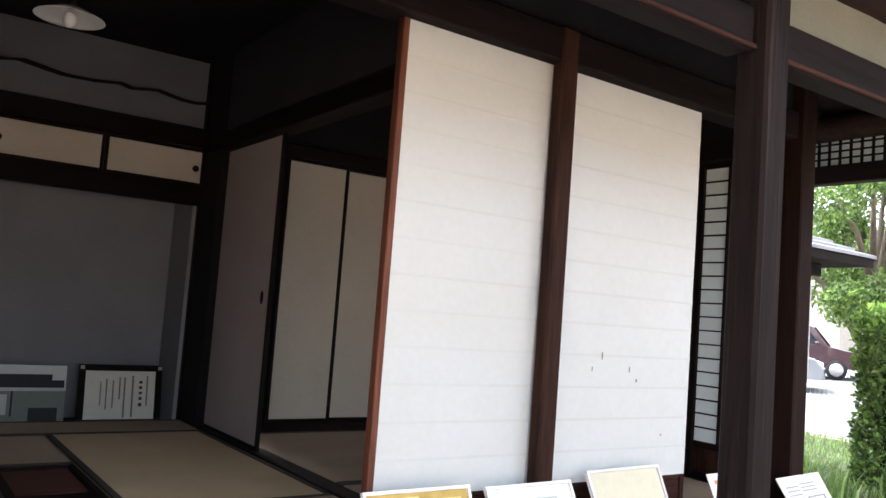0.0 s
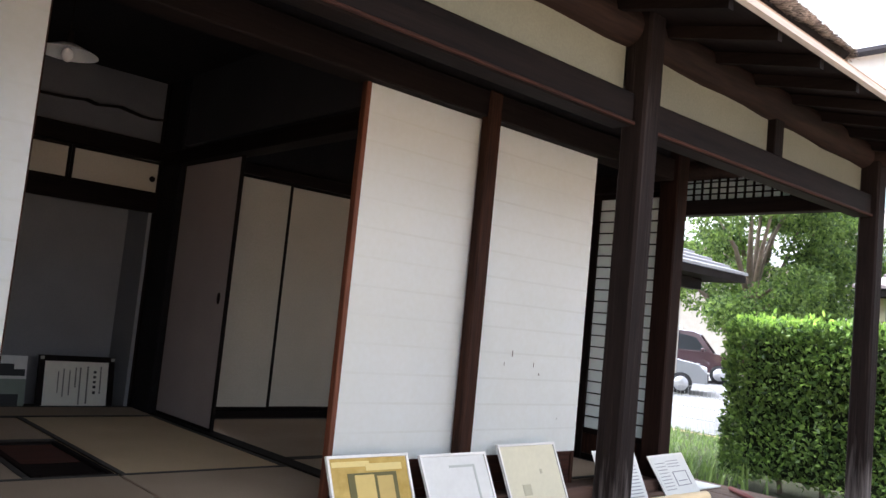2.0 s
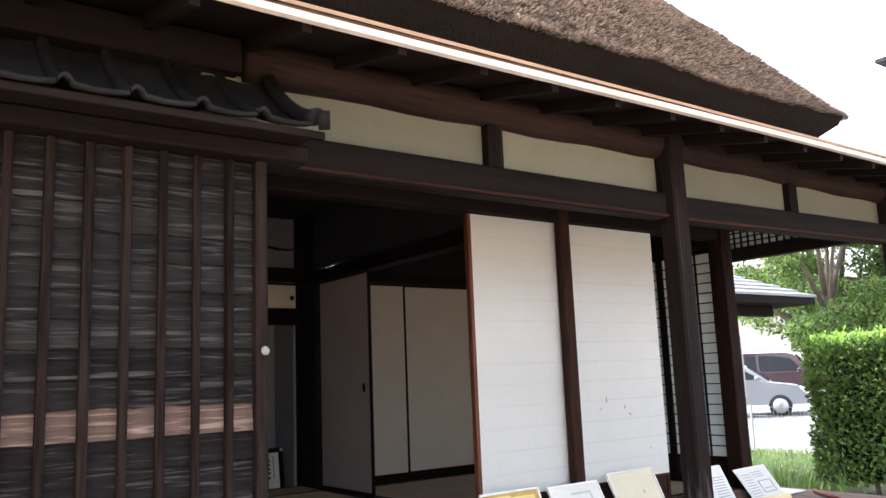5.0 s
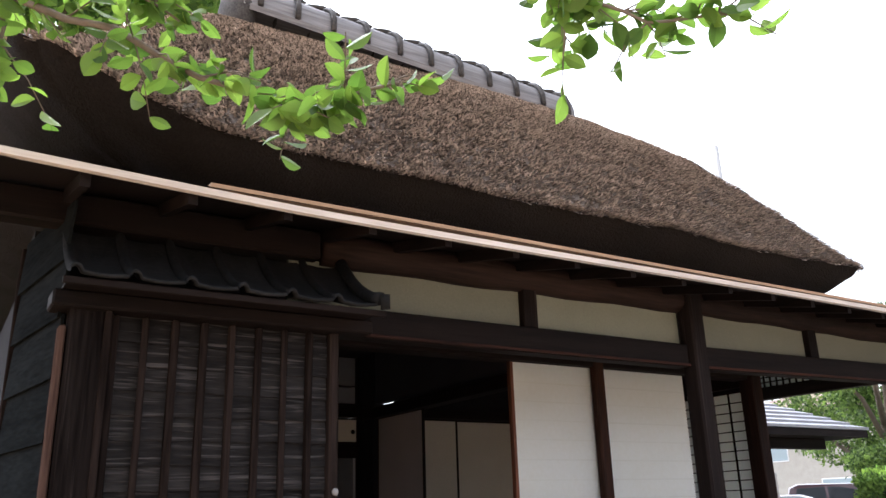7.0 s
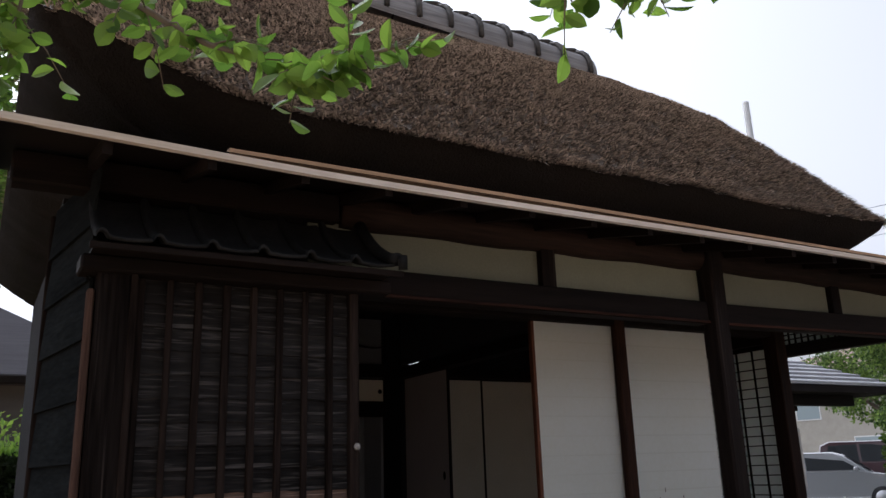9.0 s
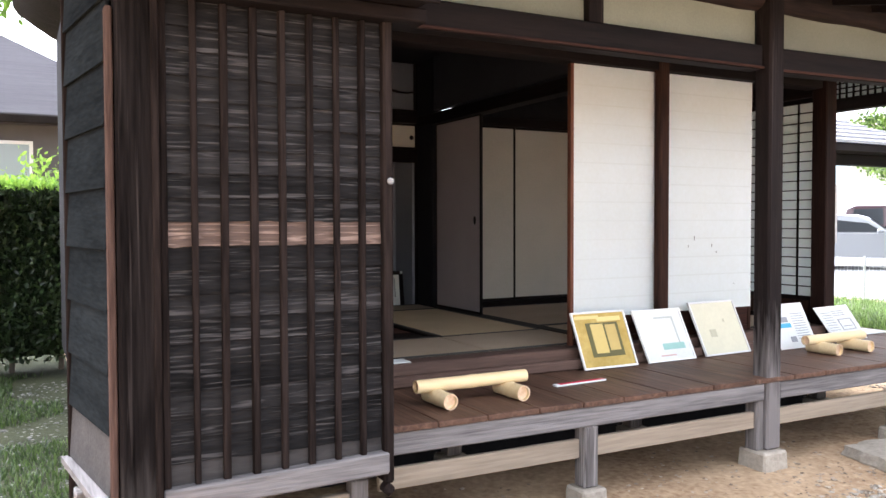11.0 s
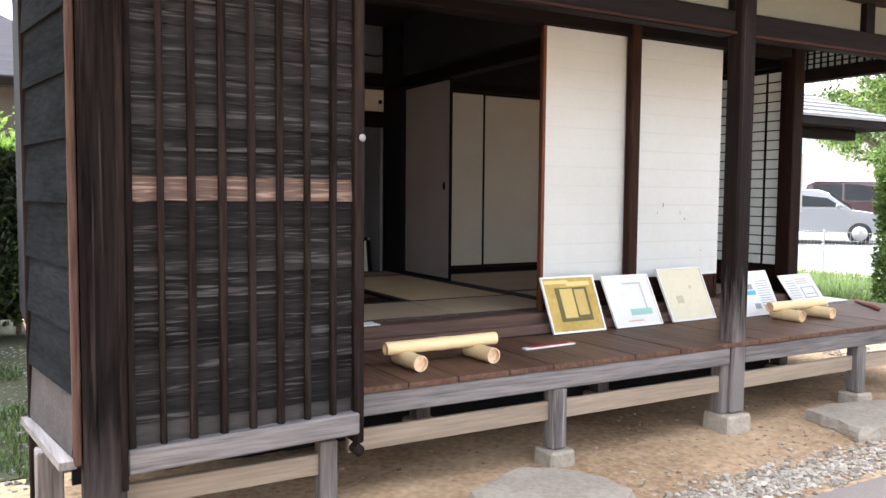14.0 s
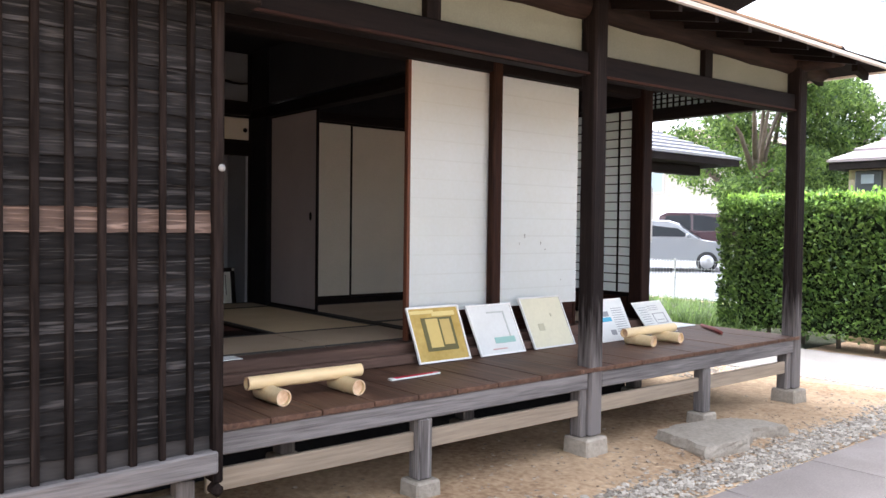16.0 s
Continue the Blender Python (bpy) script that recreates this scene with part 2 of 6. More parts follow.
asphalt = surf("pale_asphalt", (0.17, 0.17, 0.172), (0.24, 0.24, 0.242), 0.6, (1, 1, 1), 0.9, 0.4, 50, 0.5)
turf = surf("turf", (0.022, 0.028, 0.013), (0.065, 0.068, 0.034), 1.6, (1, 1, 1), 0.95, 0.8, 40, 0.5, dist=0.02)
pebble = surf("pebble", (0.30, 0.29, 0.275), (0.50, 0.485, 0.46), 30, (1, 1, 1), 0.8, 0.2, 60, 0.6)
bamboo = surf("dried_bamboo", (0.62, 0.47, 0.26), (0.76, 0.62, 0.38), 6, (0.2, 1, 1), 0.4, 0.15, 40, 0.5)
bamboo_cut = surf("bamboo_cut_end", (0.55, 0.36, 0.22), (0.78, 0.60, 0.42), 20, (1, 1, 1), 0.7, 0.2, 60)
white_frame = surf("white_frame", (0.72, 0.72, 0.70), (0.80, 0.80, 0.78), 5, (1, 1, 1), 0.45, 0.0)
gold = surf("ochre_mount", (0.36, 0.25, 0.055), (0.50, 0.37, 0.11), 5, (1, 1, 1), 0.4, 0.0, 30)
bark_brown = surf("tree_bark", (0.10, 0.08, 0.062), (0.24, 0.20, 0.165), 6, (1, 1, 0.3), 0.9, 0.8, 30, 0.5, dist=0.01)
leaf_hedge = leafy("hedge_leaf", (0.02, 0.045, 0.011), (0.125, 0.20, 0.04), 0.35, 0.55)
# Darker hedge leaf; the shade of the left hedge's face is in its colour.
leaf_shaded = leafy("shaded_hedge_leaf", (0.008, 0.016, 0.006), (0.035, 0.06, 0.018), 0.2, 0.45)
leaf_bright = leafy("bright_leaf", (0.10, 0.19, 0.03), (0.24, 0.36, 0.06), 0.5)
leaf_tree = leafy("tree_leaf", (0.018, 0.042, 0.010), (0.135, 0.205, 0.042), 0.4, 0.6)
leaf_near = leafy("twig_leaf", (0.045, 0.095, 0.012), (0.13, 0.21, 0.028), 0.5, 0.6)
leaf_far = leafy("far_leaf", (0.045, 0.095, 0.018), (0.17, 0.28, 0.05), 0.45)
grass_mat = leafy("grass_blade", (0.05, 0.09, 0.02), (0.16, 0.24, 0.06))
black = surf("black_lacquer", (0.006, 0.005, 0.005), (0.014, 0.010, 0.009), 8, (1, 1, 1), 0.6, 0.1, 60, spec=0.08)
ink = plain("ink", (0.03, 0.03, 0.03), 0.7)
# Near-black that stands in for shade on ceiling, upper walls and crawl space.
shade_black = surf("deep_shade_black", (0.006, 0.006, 0.008), (0.014, 0.013, 0.014), 3, (1, 1, 1), 0.9, 0.3, 60)

streaked(clap, (0.088, 0.083, 0.083), (0.045, 0.3, 1), 66, 0.54, 0.70, 0.8)
streaked(clap_new, (0.32, 0.235, 0.195), (0.06, 0.5, 1), 50, 0.53, 0.66)
for m_ in (grey_x,):
    streaked(m_, (0.24, 0.225, 0.22), (0.02, 1, 1), 55, 0.56, 0.74, 0.6)
streaked(grey_z, (0.30, 0.28, 0.27), (1, 1, 0.03), 40)
streaked(deck, (0.21, 0.125, 0.085), (1, 0.05, 1), 22, 0.5, 0.75, 0.5)
streaked(dark_z, (0.045, 0.032, 0.028), (1, 1, 0.03), 45, 0.62, 0.70)

charred = streaked(surf("charred_post", (0.0038, 0.0032, 0.0032), (0.017, 0.014, 0.0135), 12, ALONG_Z, 0.9, 0.5, 70, spec=0.0), (0.045, 0.037, 0.035), (1, 1, 0.025), 34, 0.60, 0.72, 0.8)

bleached_foot(charred, (0.05, 0.045, 0.043), 0.25, 0.60)
post_z = bleached_foot(streaked(surf("veranda_post_timber", (0.0055, 0.0042, 0.0042), (0.017, 0.0118, 0.0108), 14, ALONG_Z, 0.75, 0.35, 90, spec=0.1), (0.036, 0.027, 0.025), (1, 1, 0.03), 45, 0.60, 0.70), (0.17, 0.155, 0.15), 0.38, 0.95)

# ---- builders ----


def box(bm, x0, x1, y0, y1, z0, z1, bevel=0.0):
    made = bmesh.ops.create_cube(bm, size=1, matrix=Matrix.Translation(((x0 + x1) / 2, (y0 + y1) / 2, (z0 + z1) / 2)) @ Matrix.Diagonal((x1 - x0, y1 - y0, z1 - z0, 1)))
    if bevel:
        vs = set(made["verts"])
        es = [e for e in bm.edges if e.verts[0] in vs and e.verts[1] in vs]
        bmesh.ops.bevel(bm, geom=es, offset=bevel, segments=1, affect="EDGES")
    return bm


def block(x0, x1, y0, y1, z0, z1, bevel=0.006):
    return box(bmesh.new(), x0, x1, y0, y1, z0, z1, bevel)


def tube(bm, path, radii, sides=10, cap=True):
    """A tube along points, with a radius at each."""
    rings = []
    for i, p in enumerate(path):
        p = Vector(p)
        d = (Vector(path[min(i + 1, len(path) - 1)]) - Vector(path[max(i - 1, 0)])).normalized()
        a = d.orthogonal().normalized() if abs(d.z) > 0.95 else d.cross(Vector((0, 0, 1))).normalized()
        b = d.cross(a)
        rings.append([bm.verts.new(p + radii[i] * (math.cos(k * math.tau / sides) * a + math.sin(k * math.tau / sides) * b)) for k in range(sides)])
    for r, s in zip(rings, rings[1:]):
        for k in range(sides):
            bm.faces.new((r[k], r[(k + 1) % sides], s[(k + 1) % sides], s[k]))
    if cap:
        bm.faces.new(rings[0][::-1])
        bm.faces.new(rings[-1])
    return bm


def prism(bm, outline, lo, hi, axis):
    """An outline of pairs pushed along an axis from lo to hi."""
    def at(p, v):
        q = list(p)
        q.insert(axis, v)
        return q
    a = [bm.verts.new(at(p, lo)) for p in outline]
    b = [bm.verts.new(at(p, hi)) for p in outline]
    for i in range(len(a)):
        j = (i + 1) % len(a)
        bm.faces.new((a[i], a[j], b[j], b[i]))
    bm.faces.new(a[::-1])
    bm.faces.new(b)
    bmesh.ops.recalc_face_normals(bm, faces=bm.faces[:])
    return bm


def mesh_of(name, bm, material, smooth=False):
    me = bpy.data.meshes.new(name)
    bmesh.ops.recalc_face_normals(bm, faces=bm.faces[:])
    bm.to_mesh(me)
    bm.free()
    me.materials.append(material)
    if smooth:
        me.polygons.foreach_set("use_smooth", [True] * len(me.polygons))
    return me


def part(name, bm, material, parent=None, label="", smooth=False):
    ob = new(name, mesh_of(name, bm, material, smooth))
    if parent:
        ob.parent = parent
        ob.matrix_parent_inverse = parent.matrix_basis.inverted()
    if label:
        tagged(ob, label)
    return ob


def thing(name, label, category, at=(0, 0, 0), group="", kind=""):
    ob = new(name)
    ob.empty_display_size = 0.1
    ob.location = at
    return tagged(ob, label, category, group, kind)


def piece(name, me, parent, m):
    """One more object on a shared mesh."""
    ob = new(name, me)
    ob.parent = parent
    ob.matrix_basis = parent.matrix_basis.inverted() @ m
    return ob


def leaves(name, spots, size, material, parent=None, facing=None, droop=0.3, slim=0.45, seed=1, kind="", full=False):
    """Folded leaves at spots; size is (least, most) length; facing gives each one's outward way, if any."""
    rnd = np.random.default_rng(seed)
    spots = np.asarray(spots, float)
    k = len(spots)
    ln = rnd.uniform(*size, k)[:, None]
    d = rnd.normal(size=(k, 3))
    if facing is not None:
        d = d * 0.75 + np.asarray(facing)
    d[:, 2] -= droop
    d /= np.linalg.norm(d, axis=1)[:, None]
    s = np.cross(d, rnd.normal(size=(k, 3)))
    s /= np.linalg.norm(s, axis=1)[:, None] + 1e-9
    u = np.cross(s, d)
    w = ln * slim / 2
    v = np.stack([spots, spots + d * ln * 0.35 + s * w + u * w * 0.35, spots + d * ln * 0.75 + s * w * 0.75 + u * w * 0.25, spots + d * ln,
                  spots + d * ln * 0.75 - s * w * 0.75 + u * w * 0.25, spots + d * ln * 0.35 - s * w + u * w * 0.35], 1).reshape(-1, 3)
    base = np.arange(k)[:, None] * 6
    f = np.concatenate([base + np.array([[0, 1, 2, 3]]), base + np.array([[0, 3, 4, 5]])])
    if full:  # a rounded blade with a bent midrib
        st = ((0.0, 0.04), (0.14, 0.5), (0.32, 0.9), (0.52, 1.0), (0.72, 0.82), (0.88, 0.42), (1.0, 0.0))
        rib = [spots + d * ln * a - u * ln * 0.10 * a * a for a, _ in st]
        rim = [[r + sg * s * w * b + u * w * b * 0.3 for r, (_, b) in zip(rib, st)] for sg in (1, -1)]
        q = len(st)
        v = np.stack(rib + rim[0] + rim[1], 1).reshape(-1, 3)
        base = np.arange(k)[:, None] * 3 * q
        f = np.concatenate([base + np.array([[i, i + 1, o + i + 1, o + i][::sg]]) for i in range(q - 1) for o, sg in ((q, 1), (2 * q, -1))])
    me = bpy.data.meshes.new(name)
    me.from_pydata(v.tolist(), [], f.tolist())
    me.materials.append(material)
    ob = new(name, me)
    if parent:
        ob.parent = parent
        ob.matrix_parent_inverse = parent.matrix_basis.inverted()
    if kind:
        tagged(ob, kind=kind)
    return ob


# ---- setting ----
Z_DECK, Z_MAT, Z_HEAD = 0.57, 0.70, 2.525
me = bpy.data.meshes.new("ground")
me.from_pydata([(-400, -400, 0), (400, -400, 0), (400, 400, 0), (-400, 400, 0)], [], [(0, 1, 2, 3)])
me.materials.append(soil)
tagged(new("ground", me), "pale sandy bare soil around an old house", "ground", kind="structure")


def slab(name, x0, x1, y0, y1, z0, z1, material, label, category, bevel=0.0):
    return tagged(part(name, block(x0, x1, y0, y1, z0, z1, bevel), material), label, category, kind="structure")


bm = bmesh.new()
# Slope chosen so that the parked cars fit the camera's view.
prism(bm, [(11.2, -0.05), (11.2, 0.012), (24.0, 0.46), (70.0, 0.5), (70.0, -0.05)], -40, 70, 1)
tagged(part("road", bm, asphalt), "pale asphalt of a car park, sloped to fit the camera's view", "road", kind="structure")
bm = bmesh.new()
rows_ = []
for j in range(47):
    y = -1.84 + j * 0.041
    row = []
    for i in range(191):
        x = -3.4 + i * 0.0425
        edge = min(1.0, max(0.0, (y + 1.46) / 0.3), (x + 3.4) / 0.3, (4.675 - x) / 0.3)
        h = 0.020 + 0.016 * noise.noise((x * 1.3, y * 1.6, 2)) + 0.009 * noise.noise((x * 5, y * 5, 7)) + 0.006 * noise.noise((x * 14, y * 14, 4))
        row.append(bm.verts.new((x, y, 0.001 + max(h, 0.004) * edge - (0.008 if y < -1.55 else 0))))
    rows_.append(row)
for r, q in zip(rows_, rows_[1:]):
    for i in range(190):
        bm.faces.new((r[i], r[i + 1], q[i + 1], q[i]))
tagged(part("ground_bed", bm, soil, None, "", True), "trodden uneven sandy soil along the veranda", "ground", kind="structure")
slab("lawn", -9, -2.75, 0.3, 9, -0.05, 0.006, turf, "mossy ground with weeds", "ground")
slab("garden_bed", 6.4, 11.0, 0.6, 9, -0.05, 0.006, turf, "grassy strip behind the hedge", "ground")

# rooms
slab("floor", -2.8, 2.45, 0.07, 2.96, 0.45, 0.645, dark_x, "dark boards under the mats", "floor")
slab("ceiling", -2.8, 2.5, 0.05, 3.6, 3.06, 3.10, shade_black, "dark board ceiling", "ceiling")
bm = bmesh.new()
box(bm, -2.8, 0.40, 3.35, 3.45, 0.45, 3.06)
tagged(part("wall_north", bm, grey_wall), "grey clay wall of a recess", "wall", kind="structure")
# Wall tone lowered here to paint the shade under the ceiling.
slab("wall_north_upper", -2.8, 0.40, 2.97, 3.05, 2.595, 3.06, surf("half_shaded_clay_wall", (0.10, 0.104, 0.112), (0.16, 0.165, 0.175), 2.5, (1, 1, 1), 0.95, 0.3, 160, 0.5), "grey clay wall above the cupboards", "wall")
slab("wall_north_side", 0.25, 0.40, 2.955, 3.35, 0.66, 2.26, grey_wall, "grey clay side of a recess", "wall")
# Cover slab added to hide the pale side wall from the camera.
slab("wall_west_outer", -2.872, -2.845, 0.0, 3.45, 0.45, 3.06, shade_black, "added dark cover on the outside of the side wall", "wall")
slab("wall_west", -2.84, -2.78, 0.0, 3.45, 0.45, 3.06, grey_wall, "grey clay side wall", "wall")
slab("wall_north_far", 0.46, 2.45, 2.42, 2.52, 0.45, 3.06, shade_black, "dark wall round the sliding doors", "wall")
slab("wall_partition", 0.30, 0.37, 0.07, 2.96, 2.56, 3.06, dim_wall, "clay wall above the lintel, coloured dark for shade", "wall")
# Both walls below are near-black in place of shade over the lintels.
slab("wall_front_upper", -2.8, 2.45, 0.0, 0.06, 2.66, 3.06, shade_black, "shade-dark wall above the front lintel", "wall")
slab("wall_east_upper", 2.42, 2.48, 0.07, 2.5, 2.60, 3.06, shade_black, "shade-dark wall above the side screens", "wall")
slab("trim_lintel", -1.75, 2.32, -0.06, 0.08, Z_HEAD, Z_HEAD + 0.135, dark_x, "dark timber head of the sliding screens", "lintel", 0.006)
slab("trim_sill", -1.75, 2.35, -0.09, 0.07, Z_DECK + 0.002, 0.697, sill_x, "worn dark sill with grooves", "sill", 0.008)
slab("trim_sill_step", -1.75, 2.32, -0.15, -0.092, Z_DECK + 0.002, 0.635, sill_x, "worn dark lower step of the sill", "sill", 0.008)
slab("trim_partition_lintel", 0.27, 0.40, 0.08, 2.90, 2.43, 2.53, dark_y, "dark lintel between the rooms", "lintel", 0.005)
slab("trim_partition_sill", 0.29, 0.39, 0.08, 2.90, 0.648, 0.705, dark_y, "dark floor groove between the rooms", "sill", 0.004)
slab("trim_recess_head", -2.8, 0.33, 2.90, 2.98, 2.09, 2.218, dark_x, "dark beam below the wall cupboards", "beam", 0.006)
slab("trim_cupboard_head", -2.8, 0.33, 2.90, 2.98, 2.472, 2.60, dark_x, "dark beam above the wall cupboards", "beam", 0.006)
slab("trim_far_head", 0.45, 2.40, 2.33, 2.415, 2.42, 2.50, dark_x, "dark lintel over the far sliding doors", "lintel", 0.005)
slab("trim_far_base", 0.45, 2.40, 2.33, 2.415, 0.65, 0.755, dark_x, "dark board below the far sliding doors", "baseboard", 0.005)
slab("trim_east_base", 2.40, 2.47, 0.07, 2.33, 0.65, 0.69, dark_y, "dark sill of the side screens", "sill", 0.004)
slab("trim_east_head", 2.39, 2.48, 0.07, 2.33, 2.49, 2.60, dark_y, "dark head of the side screens", "lintel", 0.004)


def post(x0, x1, y0, y1, z0, z1, material, label, group="house posts"):
    p = thing("post", label, "post", ((x0 + x1) / 2, (y0 + y1) / 2, z0), group)
    part("shaft", block(x0, x1, y0, y1, z0, z1, 0.008), material, p)
    return p


post(0.662, 0.748, -0.075, -0.012, 0.699, 2.66, red_z, "reddish dark wooden post between the paper screens")
post(2.355, 2.472, -0.07, 0.066, 0.30, 3.0, surf("corner_post_timber", (0.008, 0.005, 0.0045), (0.026, 0.0135, 0.0105), 14, ALONG_Z, 0.65, 0.3, 90, spec=0.08), "thick dark house post at the corner")
post(0.275, 0.395, 2.905, 3.0, 0.64, 3.06, dark_z, "dark corner post between the rooms")
post(0.28, 0.39, 2.58, 2.90, 0.64, 3.06, shade_black, "dark clay and timber strip beside the sliding door", "")
post(-1.80, -1.68, -0.06, 0.06, 0.30, 3.0, dark_z, "dark house post behind the shutter box")

# tatami
RED = surf("red_hearth_board", (0.055, 0.02, 0.015), (0.11, 0.04, 0.027), 8, ALONG_X, 0.6, 0.2, 60)


def mat_piece(x0, x1, y0, y1, long_y, label, straw_m=None):
    t = thing("tatami_mat", label, "floor mat", ((x0 + x1) / 2, (y0 + y1) / 2, 0.648), "tatami mats")
    part("straw", block(x0 + 0.003, x1 - 0.003, y0 + 0.003, y1 - 0.003, 0.648, Z_MAT, 0.004), straw_m or tatami_old, t)
    for s in (0, 1):
        if long_y:
            a = x0 + 0.003 if s == 0 else x1 - 0.033
            part("border", block(a, a + 0.03, y0 + 0.004, y1 - 0.004, Z_MAT - 0.01, Z_MAT + 0.003, 0.001), tatami_edge, t)
        else:
            a = y0 + 0.003 if s == 0 else y1 - 0.033
            part("border", block(x0 + 0.004, x1 - 0.004, a, a + 0.03, Z_MAT - 0.01, Z_MAT + 0.003, 0.001), tatami_edge, t)
    return t


straw = "pale straw tatami mat with dark cloth borders"
for a in ((-0.58, 0.28, 0.80, 2.45, True), (-0.58, 0.28, 0.075, 0.795, False), (-2.0, -0.585, 0.075, 0.795, False), (-2.0, -0.585, 1.66, 2.45, False), (-2.0, -0.94, 0.80, 1.655, True), (-2.0, 0.28, 2.455, 2.90, False),
          (0.40, 2.38, 0.075, 0.95, False), (0.40, 2.38, 0.955, 2.33, False), (-2.8, -2.005, 0.075, 2.45, True)):
    newer = a[0] == -0.58 and a[2] == 0.80
    mat_piece(*a, straw if newer else "aged greyish tatami mat with dark cloth borders", tatami if newer else None)
slab("recess_board", -2.8, 0.245, 2.985, 3.345, 0.46, 0.655, dark_x, "dark plank floor of the recess", "floor", 0.004)
hearth = thing("sunken_hearth", "square sunken hearth covered by a red board", "hearth", (-0.76, 1.23, 0.60))
for a in ((-0.935, -0.90, 0.81, 1.65), (-0.62, -0.59, 0.81, 1.65), (-0.898, -0.622, 0.81, 0.85), (-0.898, -0.622, 1.61, 1.65)):
    part("rim", block(*a, 0.648, 0.702, 0.004), dark_y, hearth)
part("board", block(-0.896, -0.624, 0.855, 1.14, 0.65, 0.69, 0.003), dark_x, hearth)
part("cover", block(-0.896, -0.624, 1.145, 1.605, 0.65, 0.69, 0.003), RED, hearth, "dull red wooden cover")

# ---- sliding screens ----


def shoji(x0, x1, y, label):
    s = thing("paper_screen", label, "sliding screen", ((x0 + x1) / 2, y, 0.669), "paper screens")
    z0, z1, zk = 0.699, Z_HEAD - 0.002, 0.89
    part("stile", block(x0 - 0.02, x0 + 0.006, y - 0.009, y + 0.03, z0, z1, 0.003), screen_edge, s, "reddish brown worn stile")
    part("stile", block(x1 - 0.026, x1, y, y + 0.03, z0, z1, 0.003), red_z, s)
    for a, b in ((z0, z0 + 0.04), (zk - 0.03, zk), (z1 - 0.03, z1)):
        part("rail", block(x0 + 0.027, x1 - 0.027, y + 0.002, y + 0.028, a, b, 0.003), red_x, s)
    part("base_board", block(x0 + 0.027, x1 - 0.027, y + 0.008, y + 0.018, z0 + 0.041, zk - 0.031, 0.002), red_x, s, "reddish wooden base board")
    rows, cols = 13, 4
    h, w = (z1 - 0.001 - zk + 0.012) / rows, (x1 - x0 - 0.018) / cols
    for i in range(1, cols):
        xx = x0 + 0.009 + i * w
        part("lattice_bar", block(xx - 0.004, xx + 0.004, y + 0.004, y + 0.022, zk, z1 - 0.03, 0.0), red_z, s)
    for j in range(1, rows):
        zz = zk - 0.012 + j * h
        part("lattice_bar", block(x0 + 0.026, x1 - 0.026, y + 0.005, y + 0.021, zz - 0.004, zz + 0.004, 0.0), red_x, s)
    bm = bmesh.new()
    nx, nz = 36, 78
    xa, xb, za, zb = x0 + 0.009, x1 - 0.007, zk - 0.014, z1 - 0.001
    grid = []
    for j in range(nz + 1):
        row = []
        for i in range(nx + 1):
            x, z = xa + (xb - xa) * i / nx, za + (zb - za) * j / nz
            fz, fx = (z - zk + 0.012) / h % 1, (x - xa) / w % 1
            sag = 0.0016 * math.sin(math.pi * fz) * math.sin(math.pi * fx) + 0.0012 * noise.noise((x * 5, z * 5, y * 9 + x0))
            row.append(bm.verts.new((x, y - 0.0015 - sag, z)))
        grid.append(row)
    for j in range(nz):
        for i in range(nx):
            bm.faces.new((grid[j][i], grid[j][i + 1], grid[j + 1][i + 1], grid[j + 1][i]))
    part("paper", bm, paper, s, "white paper with a few small tears", True)
    # Slightly darker strips paint the lattice's shadow showing through the paper.
    for j in range(1, rows):
        zz = zk - 0.012 + j * h + 0.003 * math.sin(j * 5.1 + x0)
        part("paper_seam", block(xa + 0.002, xb - 0.002, y - 0.0049, y - 0.0042, zz - 0.006, zz + 0.004, 0.0), lattice_shade, s)
    for a, b, c, d in ((0.36, 0.30, 0.006, 0.05), (0.55, 0.27, 0.005, 0.035), (0.60, 0.245, 0.009, 0.018), (0.30, 0.27, 0.003, 0.03), (0.80, 0.105, 0.006, 0.012), (0.05, 0.33, 0.006, 0.02)):
        xx, zz = xa + (xb - xa) * a, za + (zb - za) * b
        if x0 > 0.5:
            part("tear", block(xx, xx + c * 0.8, y - 0.006, y - 0.0045, zz, zz + d * 0.6, 0.0), plain("tear_dark", (0.16, 0.15, 0.13), 0.9) if "tear_dark" not in bpy.data.materials else bpy.data.materials["tear_dark"], s)
    return s


shoji(-0.012, 0.712, 0.0, "white paper sliding screen with reddish frame standing in its groove")
shoji(0.714, 1.622, 0.0, "white paper sliding screen with small tears beside a post")
shoji(-2.25, -1.315, 0.0, "white paper sliding screen pushed open behind the shutter box")


